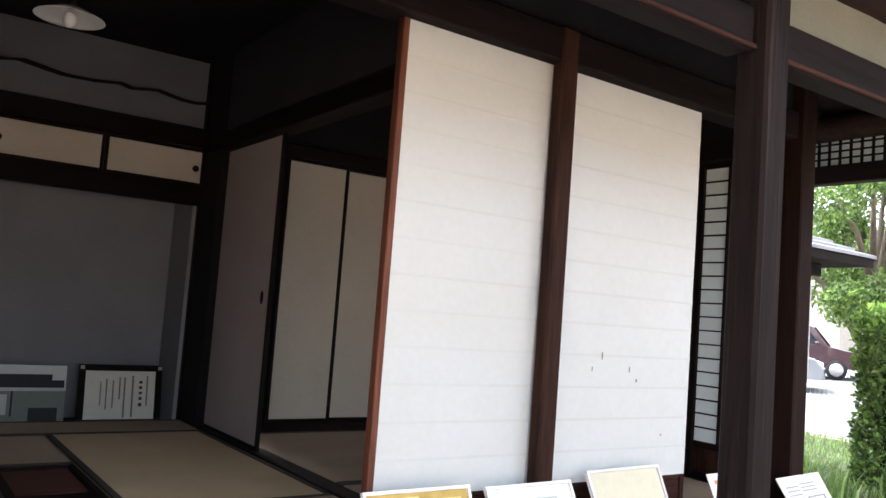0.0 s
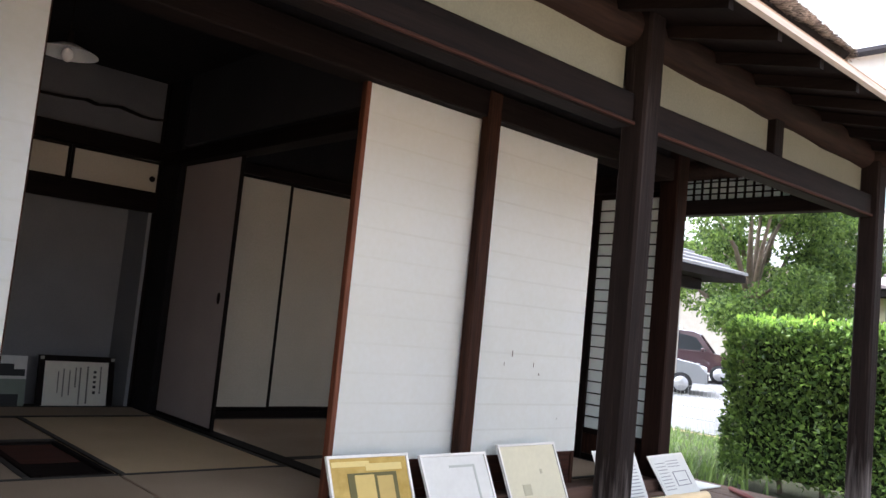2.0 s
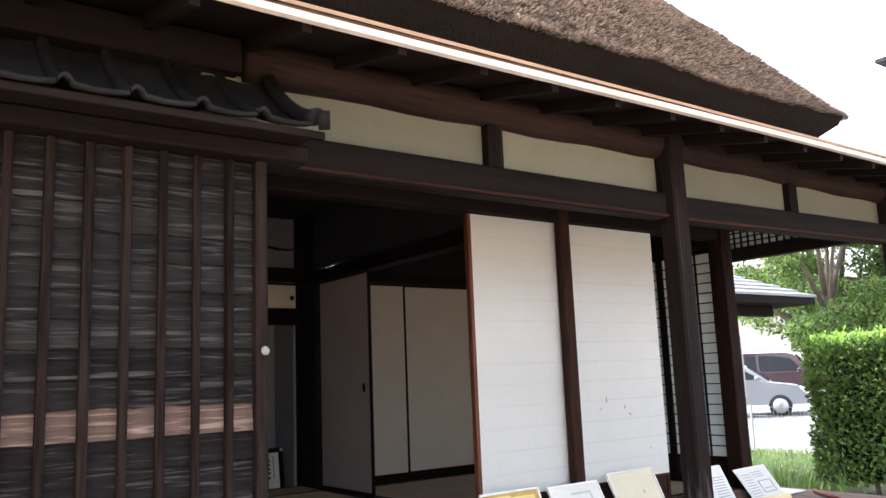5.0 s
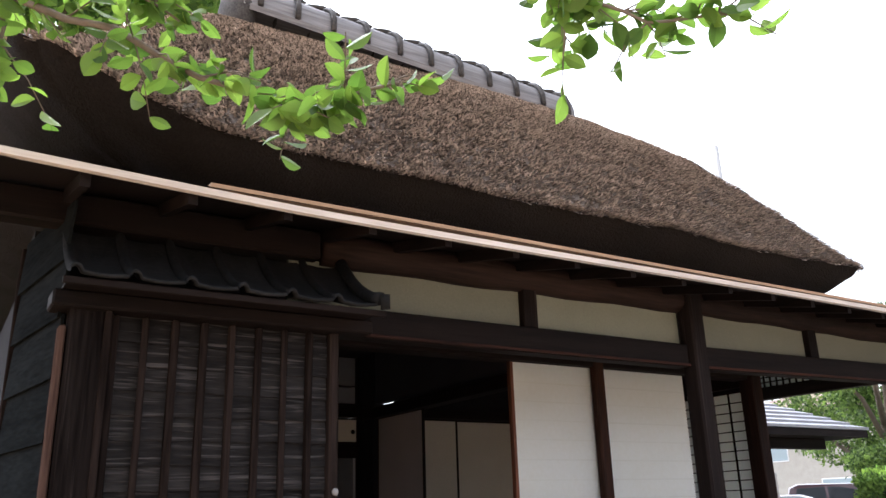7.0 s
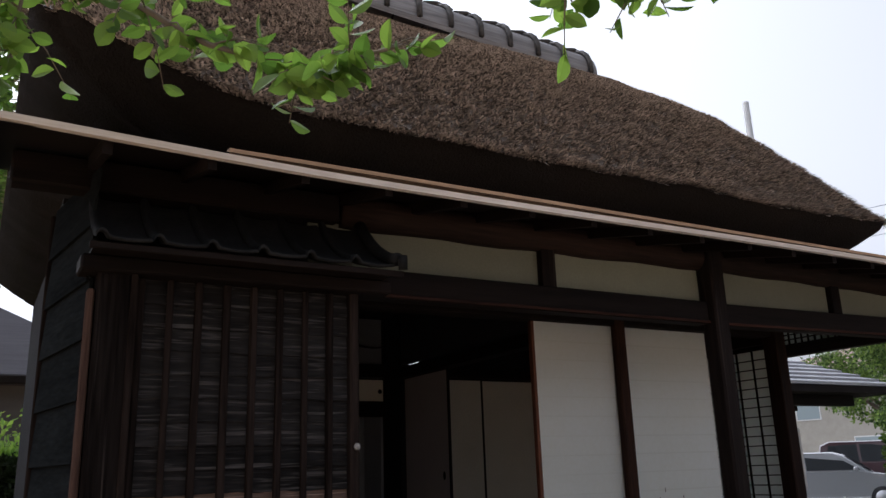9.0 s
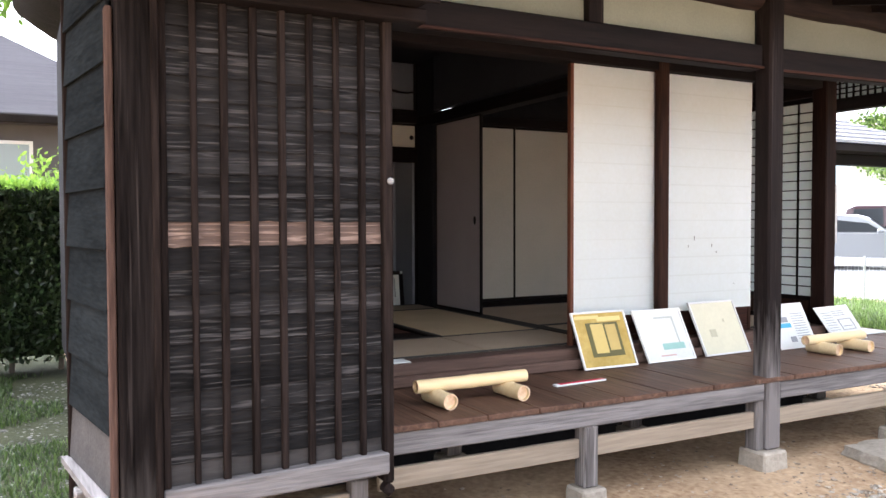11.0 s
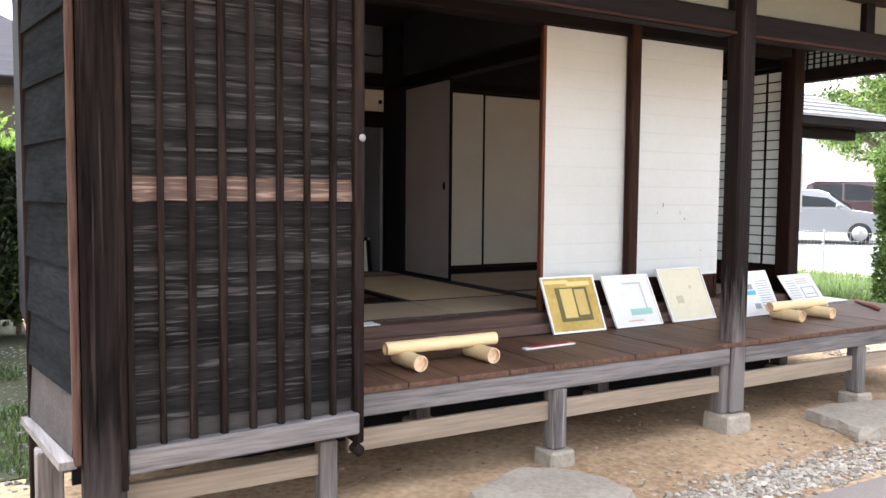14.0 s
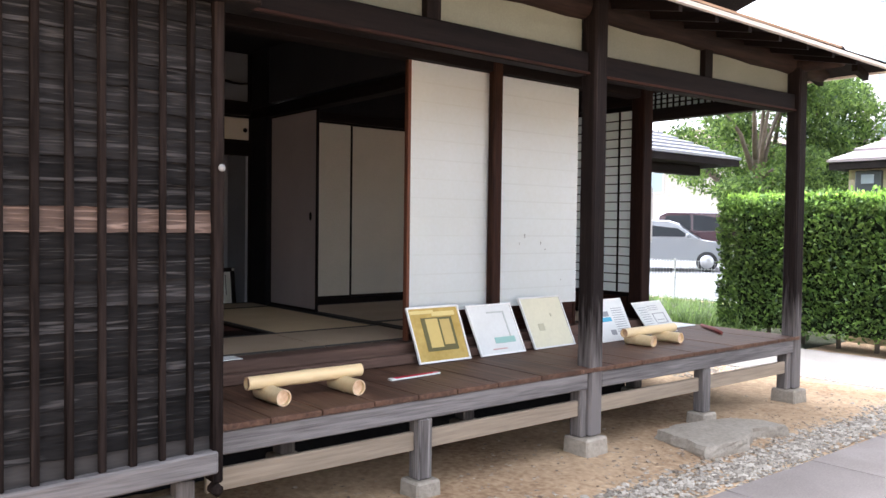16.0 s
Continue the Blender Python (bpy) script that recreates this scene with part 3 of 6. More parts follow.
def side_screen(y0, y1, x):
    s = thing("lattice_screen", "paper screen with dark wooden lattice on its room side", "sliding screen", (x, (y0 + y1) / 2, 0.69), "side screens")
    z0, z1, zk = 0.692, 2.488, 0.90
    for a in (y0, y1 - 0.03):
        part("stile", block(x, x + 0.028, a, a + 0.03, z0, z1, 0.003), dark_z, s)
    for a, b in ((z0, z0 + 0.04), (zk - 0.035, zk), (z1 - 0.035, z1)):
        part("rail", block(x + 0.001, x + 0.027, y0 + 0.031, y1 - 0.031, a, b, 0.003), dark_y, s)
    part("base_board", block(x + 0.008, x + 0.018, y0 + 0.031, y1 - 0.031, z0 + 0.041, zk - 0.036, 0.0), red_z, s)
    rows, cols = 20, 3
    for i in range(1, cols):
        yy = y0 + 0.03 + (y1 - y0 - 0.06) * i / cols
        part("lattice_bar", block(x + 0.002, x + 0.018, yy - 0.005, yy + 0.005, zk, z1 - 0.036, 0.0), dark_z, s)
    for j in range(1, rows):
        zz = zk + (z1 - 0.035 - zk) * j / rows
        part("lattice_bar", block(x + 0.003, x + 0.017, y0 + 0.031, y1 - 0.031, zz - 0.004, zz + 0.004, 0.0), dark_y, s)
    part("paper", block(x + 0.020, x + 0.0215, y0 + 0.01, y1 - 0.01, zk - 0.01, z1 - 0.01, 0.0), paper, s)
    return s


side_screen(0.07, 0.62, 2.442)
side_screen(0.62, 1.48, 2.442)
side_screen(1.48, 2.33, 2.442)


def fusuma_x(x0, x1, y, z0, z1, material, label, pull=None):
    s = thing("sliding_door", label, "sliding door", ((x0 + x1) / 2, y, z0), "far sliding doors")
    part("panel", block(x0 + 0.02, x1 - 0.02, y + 0.004, y + 0.018, z0 + 0.02, z1 - 0.02, 0.0), material, s)
    for a in ((x0, x0 + 0.02, z0, z1), (x1 - 0.02, x1, z0, z1), (x0 + 0.021, x1 - 0.021, z0, z0 + 0.02), (x0 + 0.021, x1 - 0.021, z1 - 0.02, z1)):
        part("frame", block(a[0], a[1], y, y + 0.022, a[2], a[3], 0.003), black, s)
    if pull:
        bm = bmesh.new()
        tube(bm, [(pull[0], y + 0.001, pull[1]), (pull[0], y + 0.006, pull[1])], [0.022, 0.022], 14)
        part("finger_pull", bm, black, s, "round dark finger pull", True)
    return s


cream = "cream paper sliding door with a black frame"
fusuma_x(0.635, 1.07, 2.36, 0.757, 2.418, fusuma_mat, cream)
fusuma_x(1.07, 1.95, 2.385, 0.757, 2.418, fusuma_mat, cream)
fusuma_x(1.952, 2.38, 2.36, 0.757, 2.418, fusuma_mat, cream)
for x0, x1, pl in ((-0.33, 0.325, (0.24, 2.335)), (-0.985, -0.335, (-0.92, 2.335)), (-1.64, -0.99, None), (-2.3, -1.645, None)):
    c = fusuma_x(x0, x1, 2.94, 2.222, 2.468, fusuma_mat, "small cream sliding door of a wall cupboard", pl)
    tagged(c, category="cupboard door", group="cupboard doors")
s = thing("sliding_door", "tall paper sliding door in a shaded tone with a dark frame and oval pull", "sliding door", (0.33, 2.1, 0.705), "")
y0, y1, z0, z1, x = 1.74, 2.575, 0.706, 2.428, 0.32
part("panel", block(x + 0.004, x + 0.018, y0 + 0.022, y1 - 0.012, z0 + 0.022, z1 - 0.012, 0.0), fusuma_shaded, s)
for a in ((y0, y0 + 0.022, z0, z1), (y1 - 0.012, y1, z0, z1), (y0 + 0.023, y1 - 0.013, z0, z0 + 0.022), (y0 + 0.023, y1 - 0.013, z1 - 0.012, z1)):
    part("frame", block(x, x + 0.022, a[0], a[1], a[2], a[3], 0.003), black, s)
bm = bmesh.new()
bmesh.ops.create_uvsphere(bm, u_segments=14, v_segments=8, radius=1, matrix=Matrix.Translation((x + 0.003, 1.85, 1.52)) @ Matrix.Diagonal((0.004, 0.022, 0.038, 1)))
part("finger_pull", bm, black, s, "oval dark finger pull", True)

# ---- veranda ----
veranda = thing("veranda", "low wooden veranda with brown boards and weathered grey edge beam", "veranda", (0, 0, 0))
xs = [-1.74]
rnd = random.Random(4)
while xs[-1] < 3.3:
    xs.append(min(xs[-1] + rnd.uniform(0.26, 0.36), 3.46))
for a, b in zip(xs, xs[1:]):
    part("deck_plank", block(a + 0.002, b - 0.002, -0.905, -0.095 if b < 2.4 else 1.6, Z_DECK - 0.03 + rnd.uniform(-0.001, 0.001), Z_DECK + rnd.uniform(-0.002, 0.001), 0.004), deck, veranda)
part("edge_beam", block(-1.74, 0.734, -0.895, -0.845, 0.435, Z_DECK - 0.032, 0.006), grey_x, veranda)
part("edge_beam", block(0.868, 3.309, -0.895, -0.845, 0.435, Z_DECK - 0.032, 0.006), grey_x, veranda)
part("edge_beam", block(3.39, 3.44, -0.76, 1.6, 0.435, Z_DECK - 0.032, 0.006), grey_y, veranda)
for a, b in ((-1.74, -0.60), (-0.505, 0.692), (0.873, 2.012), (2.108, 3.252)):
    part("tie_rail", block(a, b, -0.855, -0.825, 0.265, 0.365, 0.004), tan_x, veranda, "tan weathered tie rail")
for x in (-1.0, 0.0, 1.0, 2.0, 3.0):
    part("joist", block(x, x + 0.06, -0.84, 0.05, 0.455, Z_DECK - 0.034, 0.003), dark_y, veranda)


def footing(x, y, w, h, label):
    f = thing("footing_stone", label, "footing stone", (x, y, 0), "footing stones")
    bm = block(x - w / 2, x + w / 2, y - w / 2, y + w / 2, -0.05, h, 0.012)
    for v in bm.verts:
        if v.co.z > 0:
            v.co.x = x + (v.co.x - x) * 0.93
            v.co.y = y + (v.co.y - y) * 0.93
    part("stone", bm, stone_mat, f)


def veranda_post(x, z1, full, y0=-0.905, w=0.13):
    p = thing("veranda_post" if full else "stub_post", "tall dark veranda post greying towards its foot" if full else "short weathered grey post under the deck edge", "post", (x, y0 + w / 2, 0.13), "veranda posts" if full else "stub posts")
    if full:
        part("shaft", block(x - w / 2, x + w / 2, y0, y0 + w, 0.132, z1, 0.012), post_z, p)
        part("foot_block", block(x - w / 2 - 0.058, x - w / 2 - 0.002, y0 + 0.025, y0 + w, 0.132, 0.434, 0.006), grey_z, p, "weathered grey block beside the foot of the post")
    else:
        part("shaft", block(x - w / 2, x + w / 2, y0, y0 + w, 0.112, z1, 0.008), grey_z, p)
    return p


veranda_post(0.812, 2.93, True, -0.90, 0.12)
veranda_post(3.372, 2.93, True, -0.90, 0.12)
for x in (-0.552, 2.06):
    veranda_post(x, 0.434, False, -0.895, 0.092)
    footing(x, -0.85, 0.17, 0.11, "small square footing stone under a short post")
footing(0.785, -0.84, 0.215, 0.13, "pale square footing stone half sunk in soil")
footing(3.35, -0.84, 0.22, 0.13, "pale square footing stone half sunk in soil")
for x in (-0.9, 0.5, 2.38):
    veranda_post(x, 0.44, False, -0.04, 0.10)
    footing(x, 0.01, 0.18, 0.11, "small footing stone in the shade of the house")
# Added near-black walls in place of the shade below the floor.
slab("wall_crawl", -2.8, 2.33, 0.075, 0.12, 0, 0.45, shade_black, "added near-black back that darkens the crawl space", "wall")
slab("wall_crawl_side", 2.34, 2.42, 0.13, 3.0, 0, 0.45, shade_black, "added near-black side that darkens the crawl space", "wall")

# frieze over the veranda
frieze = thing("frieze", "cream plaster band between dark beams above the veranda", "frieze", (0, -0.8, 2.4))
def rising(x0, x1, y0, y1, z0, z1, rise, bevel):
    """A beam that rises by a little from its first end to its last."""
    bm = block(x0, x1, y0, y1, z0, z1, bevel)
    for v in bm.verts:
        v.co.z += rise * (v.co.x - x0) / (x1 - x0)
    return bm


for x0, x1, z, rise in ((-2.0, 0.734, 2.395, 0.005), (0.867, 3.309, 2.395, 0.032)):
    part("lower_beam", rising(x0, x1, -0.86, -0.755, z, z + 0.144, rise, 0.008), dark_x, frieze)
    part("bead", rising(x0, x1, -0.872, -0.861, z + 0.004, z + 0.019, rise, 0.003), red_x, frieze)
for a, b in ((-1.9, -0.528), (-0.425, 0.745), (0.855, 2.045), (2.145, 3.315)):
    part("plaster_panel", block(a, b, -0.785, -0.765, 2.50, 2.77, 0.0), plaster, frieze, "cream plaster panel")
for a in (-0.527, 2.046):
    part("strut", block(a, a + 0.098, -0.83, -0.76, 2.546 if a < 0 else 2.558, 2.80, 0.004), dark_z, frieze)
bm = bmesh.new()
tube(bm, [(x, -0.79 + 0.01 * math.sin(x * 2.1), 2.842 + 0.008 * math.sin(x * 1.3)) for x in np.linspace(-1.74, 3.9, 30)], [0.088 + 0.006 * math.sin(i * 1.7) for i in range(30)], 14)
part("log_beam", bm, brown_x, frieze, "round brown log beam", True)
# Dark filler added instead of the log, where deep shade lies.
part("dark_beam", block(-3.2, -1.76, -0.86, -0.74, 2.76, 2.90, 0.01), dark_x, frieze)
bm = bmesh.new()
tube(bm, [(3.375, y, 2.842) for y in np.linspace(-1.2, 2.4, 12)], [0.085] * 12, 12)
part("log_beam", bm, brown_x, frieze, "", True)

grid = thing("lattice_transom", "fine dark square lattice over the open veranda end", "transom", (3.37, -0.1, 2.48))
part("bottom_beam", block(3.33, 3.42, -0.77, 2.4, 2.485, 2.60, 0.006), dark_y, grid)
part("backing_paper", block(3.388, 3.391, -0.77, 2.4, 2.60, 2.78, 0.0), paper, grid)
for i in range(44):
    y = -0.72 + i * 0.068
    part("lattice_bar", block(3.366, 3.382, y - 0.006, y + 0.006, 2.60, 2.78, 0.0), dark_z, grid)
for z in (2.645, 2.69, 2.735):
    part("lattice_bar", block(3.362, 3.3655, -0.77, 2.4, z - 0.006, z + 0.006, 0.0), dark_y, grid)

# pent roof
pent = thing("pent_roof", "shallow board eave on dark rafters with an edge strip painted highlight-pale", "eave", (0, -0.6, 2.7))
SL = 0.225
XR, YF = 4.0, -1.385


def pent_z(x, y):
    return 2.79 + SL * min(y - YF, XR - x if x > 2.4 else 9)


bm = bmesh.new()
for dz, flip in ((0.0, False), (0.022, True)):
    q = [bm.verts.new((x, y, pent_z(x, y) + dz)) for x, y in ((-3.45, YF), (XR, YF), (2.56, 0.055), (-3.45, 0.055), (XR, 3.0), (2.56, 3.0))]
    bm.faces.new(q[:4])
    bm.faces.new((q[1], q[4], q[5], q[2]))
part("boards", bm, dark_x, pent)
for i in range(18):
    x = -3.3 + i * 0.385
    y1 = min(0.0, XR - x + YF) if x > 2.4 else 0.0
    bm = bmesh.new()
    za, zb = pent_z(-3, YF + 0.02), pent_z(-3, y1)
    prism(bm, [(YF + 0.02, za - 0.06), (y1, zb - 0.06), (y1, zb - 0.004), (YF + 0.02, za - 0.004)], x, x + 0.036, 0)
    part("rafter", bm, dark_y, pent)
for i in range(10):
    y = -1.15 + i * 0.385
    x0 = XR - 1.4 if y > 0.05 else XR - (y - YF)
    bm = bmesh.new()
    za, zb = 2.79, 2.79 + SL * (XR - x0)
    prism(bm, [(XR - 0.02, za - 0.06), (x0, zb - 0.06), (x0, zb - 0.004), (XR - 0.02, za - 0.004)], y, y + 0.048, 1)
    part("rafter", bm, dark_x, pent)
bm = bmesh.new()
path = [(x, YF - 0.02, 2.778 + 0.006 * math.sin(x * 1.1) + (0.02 * max(0, -2.0 - x) ** 1.3)) for x in np.linspace(-3.45, XR + 0.02, 40)]
for i in range(39):
    (xa, ya, za), (xb, yb, zb) = path[i], path[i + 1]
    v = [bm.verts.new(p) for p in ((xa, ya, za - 0.012), (xb, yb, zb - 0.012), (xb, yb, zb + 0.014), (xa, ya, za + 0.014), (xa, ya + 0.03, za + 0.022), (xb, yb + 0.03, zb + 0.022), (xa, ya + 0.03, za - 0.012), (xb, yb + 0.03, zb - 0.012))]
    bm.faces.new((v[0], v[1], v[2], v[3]))
    bm.faces.new((v[3], v[2], v[5], v[4]))
    bm.faces.new((v[0], v[6], v[7], v[1]))
part("edge_strip", bm, strip_highlit, pent, "light wooden edge strip, paler for a painted highlight")
bm = bmesh.new()
box(bm, -2.45, 3.0, YF + 0.015, YF + 0.07, 2.815, 2.836)
part("roof_batten", bm, surf("tan_batten", (0.30, 0.19, 0.115), (0.46, 0.31, 0.20), 10, ALONG_X, 0.7, 0.3, 70), pent, "pale batten laid along the eave")
part("edge_strip", block(XR - 0.01, XR + 0.02, YF, 3.0, 2.775, 2.806, 0.003), strip_highlit, pent)

# ---- shutter box ----
sbox = thing("shutter_box", "tall shutter box of weathered clapboards behind dark battens", "shutter box", (-2.3, -0.9, 0.36))
bz = 0.0946
for k in range(20):
    z = 0.47 + k * bz
    m = clap_new if k == 10 else clap_low if k == 0 else clap
    bm = bmesh.new()
    nx, nz = 48, 3
    cells = []
    for b in range(nz + 1):
        row = []
        for a in range(nx + 1):
            x, f = -2.705 + 0.925 * a / nx, b / nz
            ragged = (0.0055 * noise.noise((x * 7, k * 3.7, 1)) + 0.003 * noise.noise((x * 24, k * 5.1, 2))) * (1 - f)
            warp = 0.006 * noise.noise((x * 3.2, k * 2.3 + f * 0.8, 5)) * (1 - 0.6 * f)
            row.append(bm.verts.new((x, -0.993 + 0.011 * f + warp, z - 0.006 + (bz + 0.008) * f + ragged)))
        cells.append(row)
    back = [bm.verts.new((v.co.x, v.co.y + 0.010, v.co.z)) for v in cells[0]]
    for a in range(nx):
        for b in range(nz):
            bm.faces.new((cells[b][a], cells[b][a + 1], cells[b + 1][a + 1], cells[b + 1][a]))
        bm.faces.new((back[a], back[a + 1], cells[0][a + 1], cells[0][a]))
    part("clapboard", bm, m, sbox, "newer paler brown board" if k == 10 else "")
for k in range(8):
    x = -2.69 + k * 0.1165
    bm = block(x - 0.013, x + 0.013, -1.022, -0.993, 0.455, 2.36, 0.004)
    for v in bm.verts:
        v.co.x += rnd.uniform(-0.003, 0.003)
    part("batten", bm, lath, sbox)
part("stile", block(-1.782, -1.738, -1.03, -0.93, 0.36, 2.40, 0.008), lath, sbox)
part("corner_post", block(-2.86, -2.712, -1.045, -0.92, 0.0, 2.40, 0.012), charred, sbox)
part("corner_strip", block(-2.735, -2.709, -1.06, -1.046, 0.33, 2.40, 0.004), lath, sbox)
part("side_strip", block(-2.890, -2.864, -1.03, -0.96, 0.44, 2.30, 0.006), surf("brown_strip", (0.02, 0.0125, 0.011), (0.085, 0.054, 0.044), 12, ALONG_Z, 0.9, 0.4, 80, spec=0.0), sbox, "reddish brown corner strip")
bm = block(-2.709, -1.765, -1.045, -0.965, 0.38, 0.475, 0.008)
for v in bm.verts:
    v.co.z += 0.026 * (v.co.x + 2.709) / 0.94
part("bottom_rail", bm, grey_x, sbox, "weathered grey bottom rail")
part("hook_end", block(-1.785, -1.735, -1.04, -0.95, 0.30, 0.358, 0.02), lath, sbox)
part("back_board", block(-2.70, -1.75, -0.94, -0.92, 0.47, 2.40, 0.0), shade_black, sbox)
part("lintel", block(-2.93, -1.60, -1.09, -0.93, 2.362, 2.425, 0.008), dark_x, sbox)
part("under_rail", block(-2.70, -1.88, -0.90, -0.86, 0.205, 0.298, 0.004), tan_x, sbox)
part("leg", block(-1.90, -1.82, -0.93, -0.85, 0.0, 0.36, 0.006), grey_z, sbox)
bm = bmesh.new()
tube(bm, [(-1.752, -1.031, 1.68), (-1.752, -1.036, 1.68)], [0.016, 0.014], 18)
part("knob", bm, plain("dull_disc", (0.22, 0.22, 0.22), 0.6), sbox, "round grey metal disc", True)
# side boards run back, splayed outwards to fit the camera's view
for k in range(10):
    z = 0.46 + k * 0.235
    bm = bmesh.new()
    lo, hi = 0.022, 0.006
    a0, a1 = Vector((-2.872, -0.965, 0)), Vector((-2.975, -0.27, 0))
    nrm = Vector((-0.98, -0.16, 0))
    pts = [a0 + nrm * lo + Vector((0, 0, z)), a1 + nrm * lo + Vector((0, 0, z)), a1 + nrm * hi + Vector((0, 0, z + 0.25)), a0 + nrm * hi + Vector((0, 0, z + 0.25))]
    vs = [bm.verts.new(p) for p in pts] + [bm.verts.new(p - nrm * 0.012) for p in pts]
    bm.faces.new(vs[:4])
    bm.faces.new(vs[4:][::-1])
    for i in range(4):
        bm.faces.new((vs[i], vs[(i + 1) % 4], vs[(i + 1) % 4 + 4], vs[i + 4]))
    part("side_board", bm, clap_low if k == 0 else clap_y, sbox)
bm = bmesh.new()
prism(bm, [(-2.88, -1.0), (-2.94, -1.0), (-3.03, -0.25), (-2.96, -0.25)], 0.425, 0.455, 2)
part("side_ledge", bm, grey_y, sbox)
part("side_post", block(-3.0, -2.967, -0.28, -0.23, 0.0, 2.8, 0.005), lath, sbox)
part("side_leg", block(-3.0, -2.90, -0.72, -0.62, 0.0, 0.42, 0.006), grey_z, sbox)
part("side_back", block(-2.955, -2.875, -0.26, 0.5, 0.45, 2.9, 0.0), shade_black, sbox)

# little tiled roof on the shutter box
troof = thing("tiled_hood", "small sooty tiled hood over the shutter box", "roof", (-2.25, -1.0, 2.43))
prof = []
for i in range(9):
    t = i / 8
    prof.append((-1.27 + 0.42 * t, 2.435 + 0.30 * t ** 1.6 + 0.015 * math.cos(t * 3)))
W = 0.205
bm = bmesh.new()
section = [(0, 0.012), (0.008, 0.028), (0.02, 0.033), (0.034, 0.026), (0.045, 0.006), (0.10, 0.0), (0.15, 0.001), (W - 0.004, 0.008)]
rows = [[bm.verts.new((u, y, z + h)) for u, h in section] for y, z in prof]
low = [[bm.verts.new((u, y, z + h - 0.014)) for u, h in section] for y, z in prof]
for a in range(len(prof) - 1):
    for b in range(len(section) - 1):
        bm.faces.new((rows[a][b], rows[a][b + 1], rows[a + 1][b + 1], rows[a + 1][b]))
        bm.faces.new((low[a][b], low[a + 1][b], low[a + 1][b + 1], low[a][b + 1]))
for b in range(len(section) - 1):
    bm.faces.new((rows[0][b], low[0][b], low[0][b + 1], rows[0][b + 1]))
tile_me = mesh_of("tile", bm, tile_mat, True)
for k in range(6):
    piece("tile", tile_me, troof, Matrix.Translation((-2.90 + k * W, 0, 0)))
bm = bmesh.new()
tube(bm, [(-1.655, y, z + 0.03) for y, z in prof], [0.03] * 9, 10)
tube(bm, [(-1.655, -1.27, 2.465), (-1.62, -1.29, 2.465)], [0.036, 0.034], 12)
part("end_roll", bm, tile_mat, troof, "rolled edge tile", True)
part("eave_board", block(-2.92, -1.62, -1.255, -1.235, 2.405, 2.432, 0.003), dark_x, troof)
part("soffit", block(-2.90, -1.64, -1.23, -0.95, 2.426, 2.436, 0.0), dark_x, troof)

# ---- thatched roof ----
ER, RR = (-3.2, 2.86, -0.93, 4.1), (-1.42, 2.08, 1.6, 1.6)
ZE, ZR = 3.30, 5.58


def thatch_at(u, f):
    """u in 0..4 runs round the roof from the front left corner; f from the eave (0) to the ridge (1)."""
    e = [a + (b - a) * f for a, b in zip(ER, RR)]
    s, w = int(u) % 4, u % 1
    c = ((e[0], e[2]), (e[1], e[2]), (e[1], e[3]), (e[0], e[3]))
    x = c[s][0] + (c[(s + 1) % 4][0] - c[s][0]) * w
    y = c[s][1] + (c[(s + 1) % 4][1] - c[s][1]) * w
    z = ZE + (ZR - ZE) * (f + 0.088 * math.sin(math.pi * f))
    edge = min(w, 1 - w)
    r = max(0, 0.035 - edge) / 0.035
    cx, cy = (e[0] + e[1]) / 2, (e[2] + e[3]) / 2
    k = 1 - 0.035 * r * r * (1 - f)
    x, y = cx + (x - cx) * k, cy + (y - cy) * k
    b = 0.026 * noise.noise((x * 0.9, y * 0.9, z * 0.9)) + 0.012 * noise.noise((x * 4, y * 4, z * 4))
    # Back eave lowered and front corners raised to fit the camera's view.
    sag = 0.2 * max(0.0, y - 1.2) / 2.9 * (1 - f)
    lift = (0.22 * max(0.0, (-2.0 - x) / 0.95) ** 1.7 + 0.03 * max(0.0, (x - 1.8) / 1.0) ** 2) * (1 - f) ** 2
    return Vector((x, y - b * 0.6, z + b - sag + lift - 0.03 * (1 - f)))


roof = thing("thatched_roof", "thick old grey-brown thatched hip roof with a bark-capped ridge", "roof", (0, 1.6, 3.0))
bm = bmesh.new()
us = [s + w for s in range(4) for w in (0, 0.006, 0.014, 0.025, 0.04, *np.linspace(0.07, 0.93, 40), 0.96, 0.975, 0.986, 0.994)]
rings = [[bm.verts.new(thatch_at(u, f)) for u in us] for f in np.linspace(0, 1, 36)]
N = len(us)
for r, q in zip(rings, rings[1:]):
    for k in range(N):
        bm.faces.new((r[k], r[(k + 1) % N], q[(k + 1) % N], q[k]))
part("thatch", bm, thatch_mat, roof, "", True)
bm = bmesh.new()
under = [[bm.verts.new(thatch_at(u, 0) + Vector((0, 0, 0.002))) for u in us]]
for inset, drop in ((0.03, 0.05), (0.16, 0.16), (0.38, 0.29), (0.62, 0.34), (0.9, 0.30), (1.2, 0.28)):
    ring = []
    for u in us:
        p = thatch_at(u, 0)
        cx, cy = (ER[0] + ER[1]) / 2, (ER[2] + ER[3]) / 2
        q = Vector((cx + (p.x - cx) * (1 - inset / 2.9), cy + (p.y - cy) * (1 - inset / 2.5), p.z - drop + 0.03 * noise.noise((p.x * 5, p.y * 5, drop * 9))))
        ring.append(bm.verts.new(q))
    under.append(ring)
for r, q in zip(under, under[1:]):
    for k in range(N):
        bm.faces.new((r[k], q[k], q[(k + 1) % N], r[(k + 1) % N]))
part("cut_face", bm, thatch_shaded, roof, "trimmed underside of the thatch, coloured dark for shade", True)
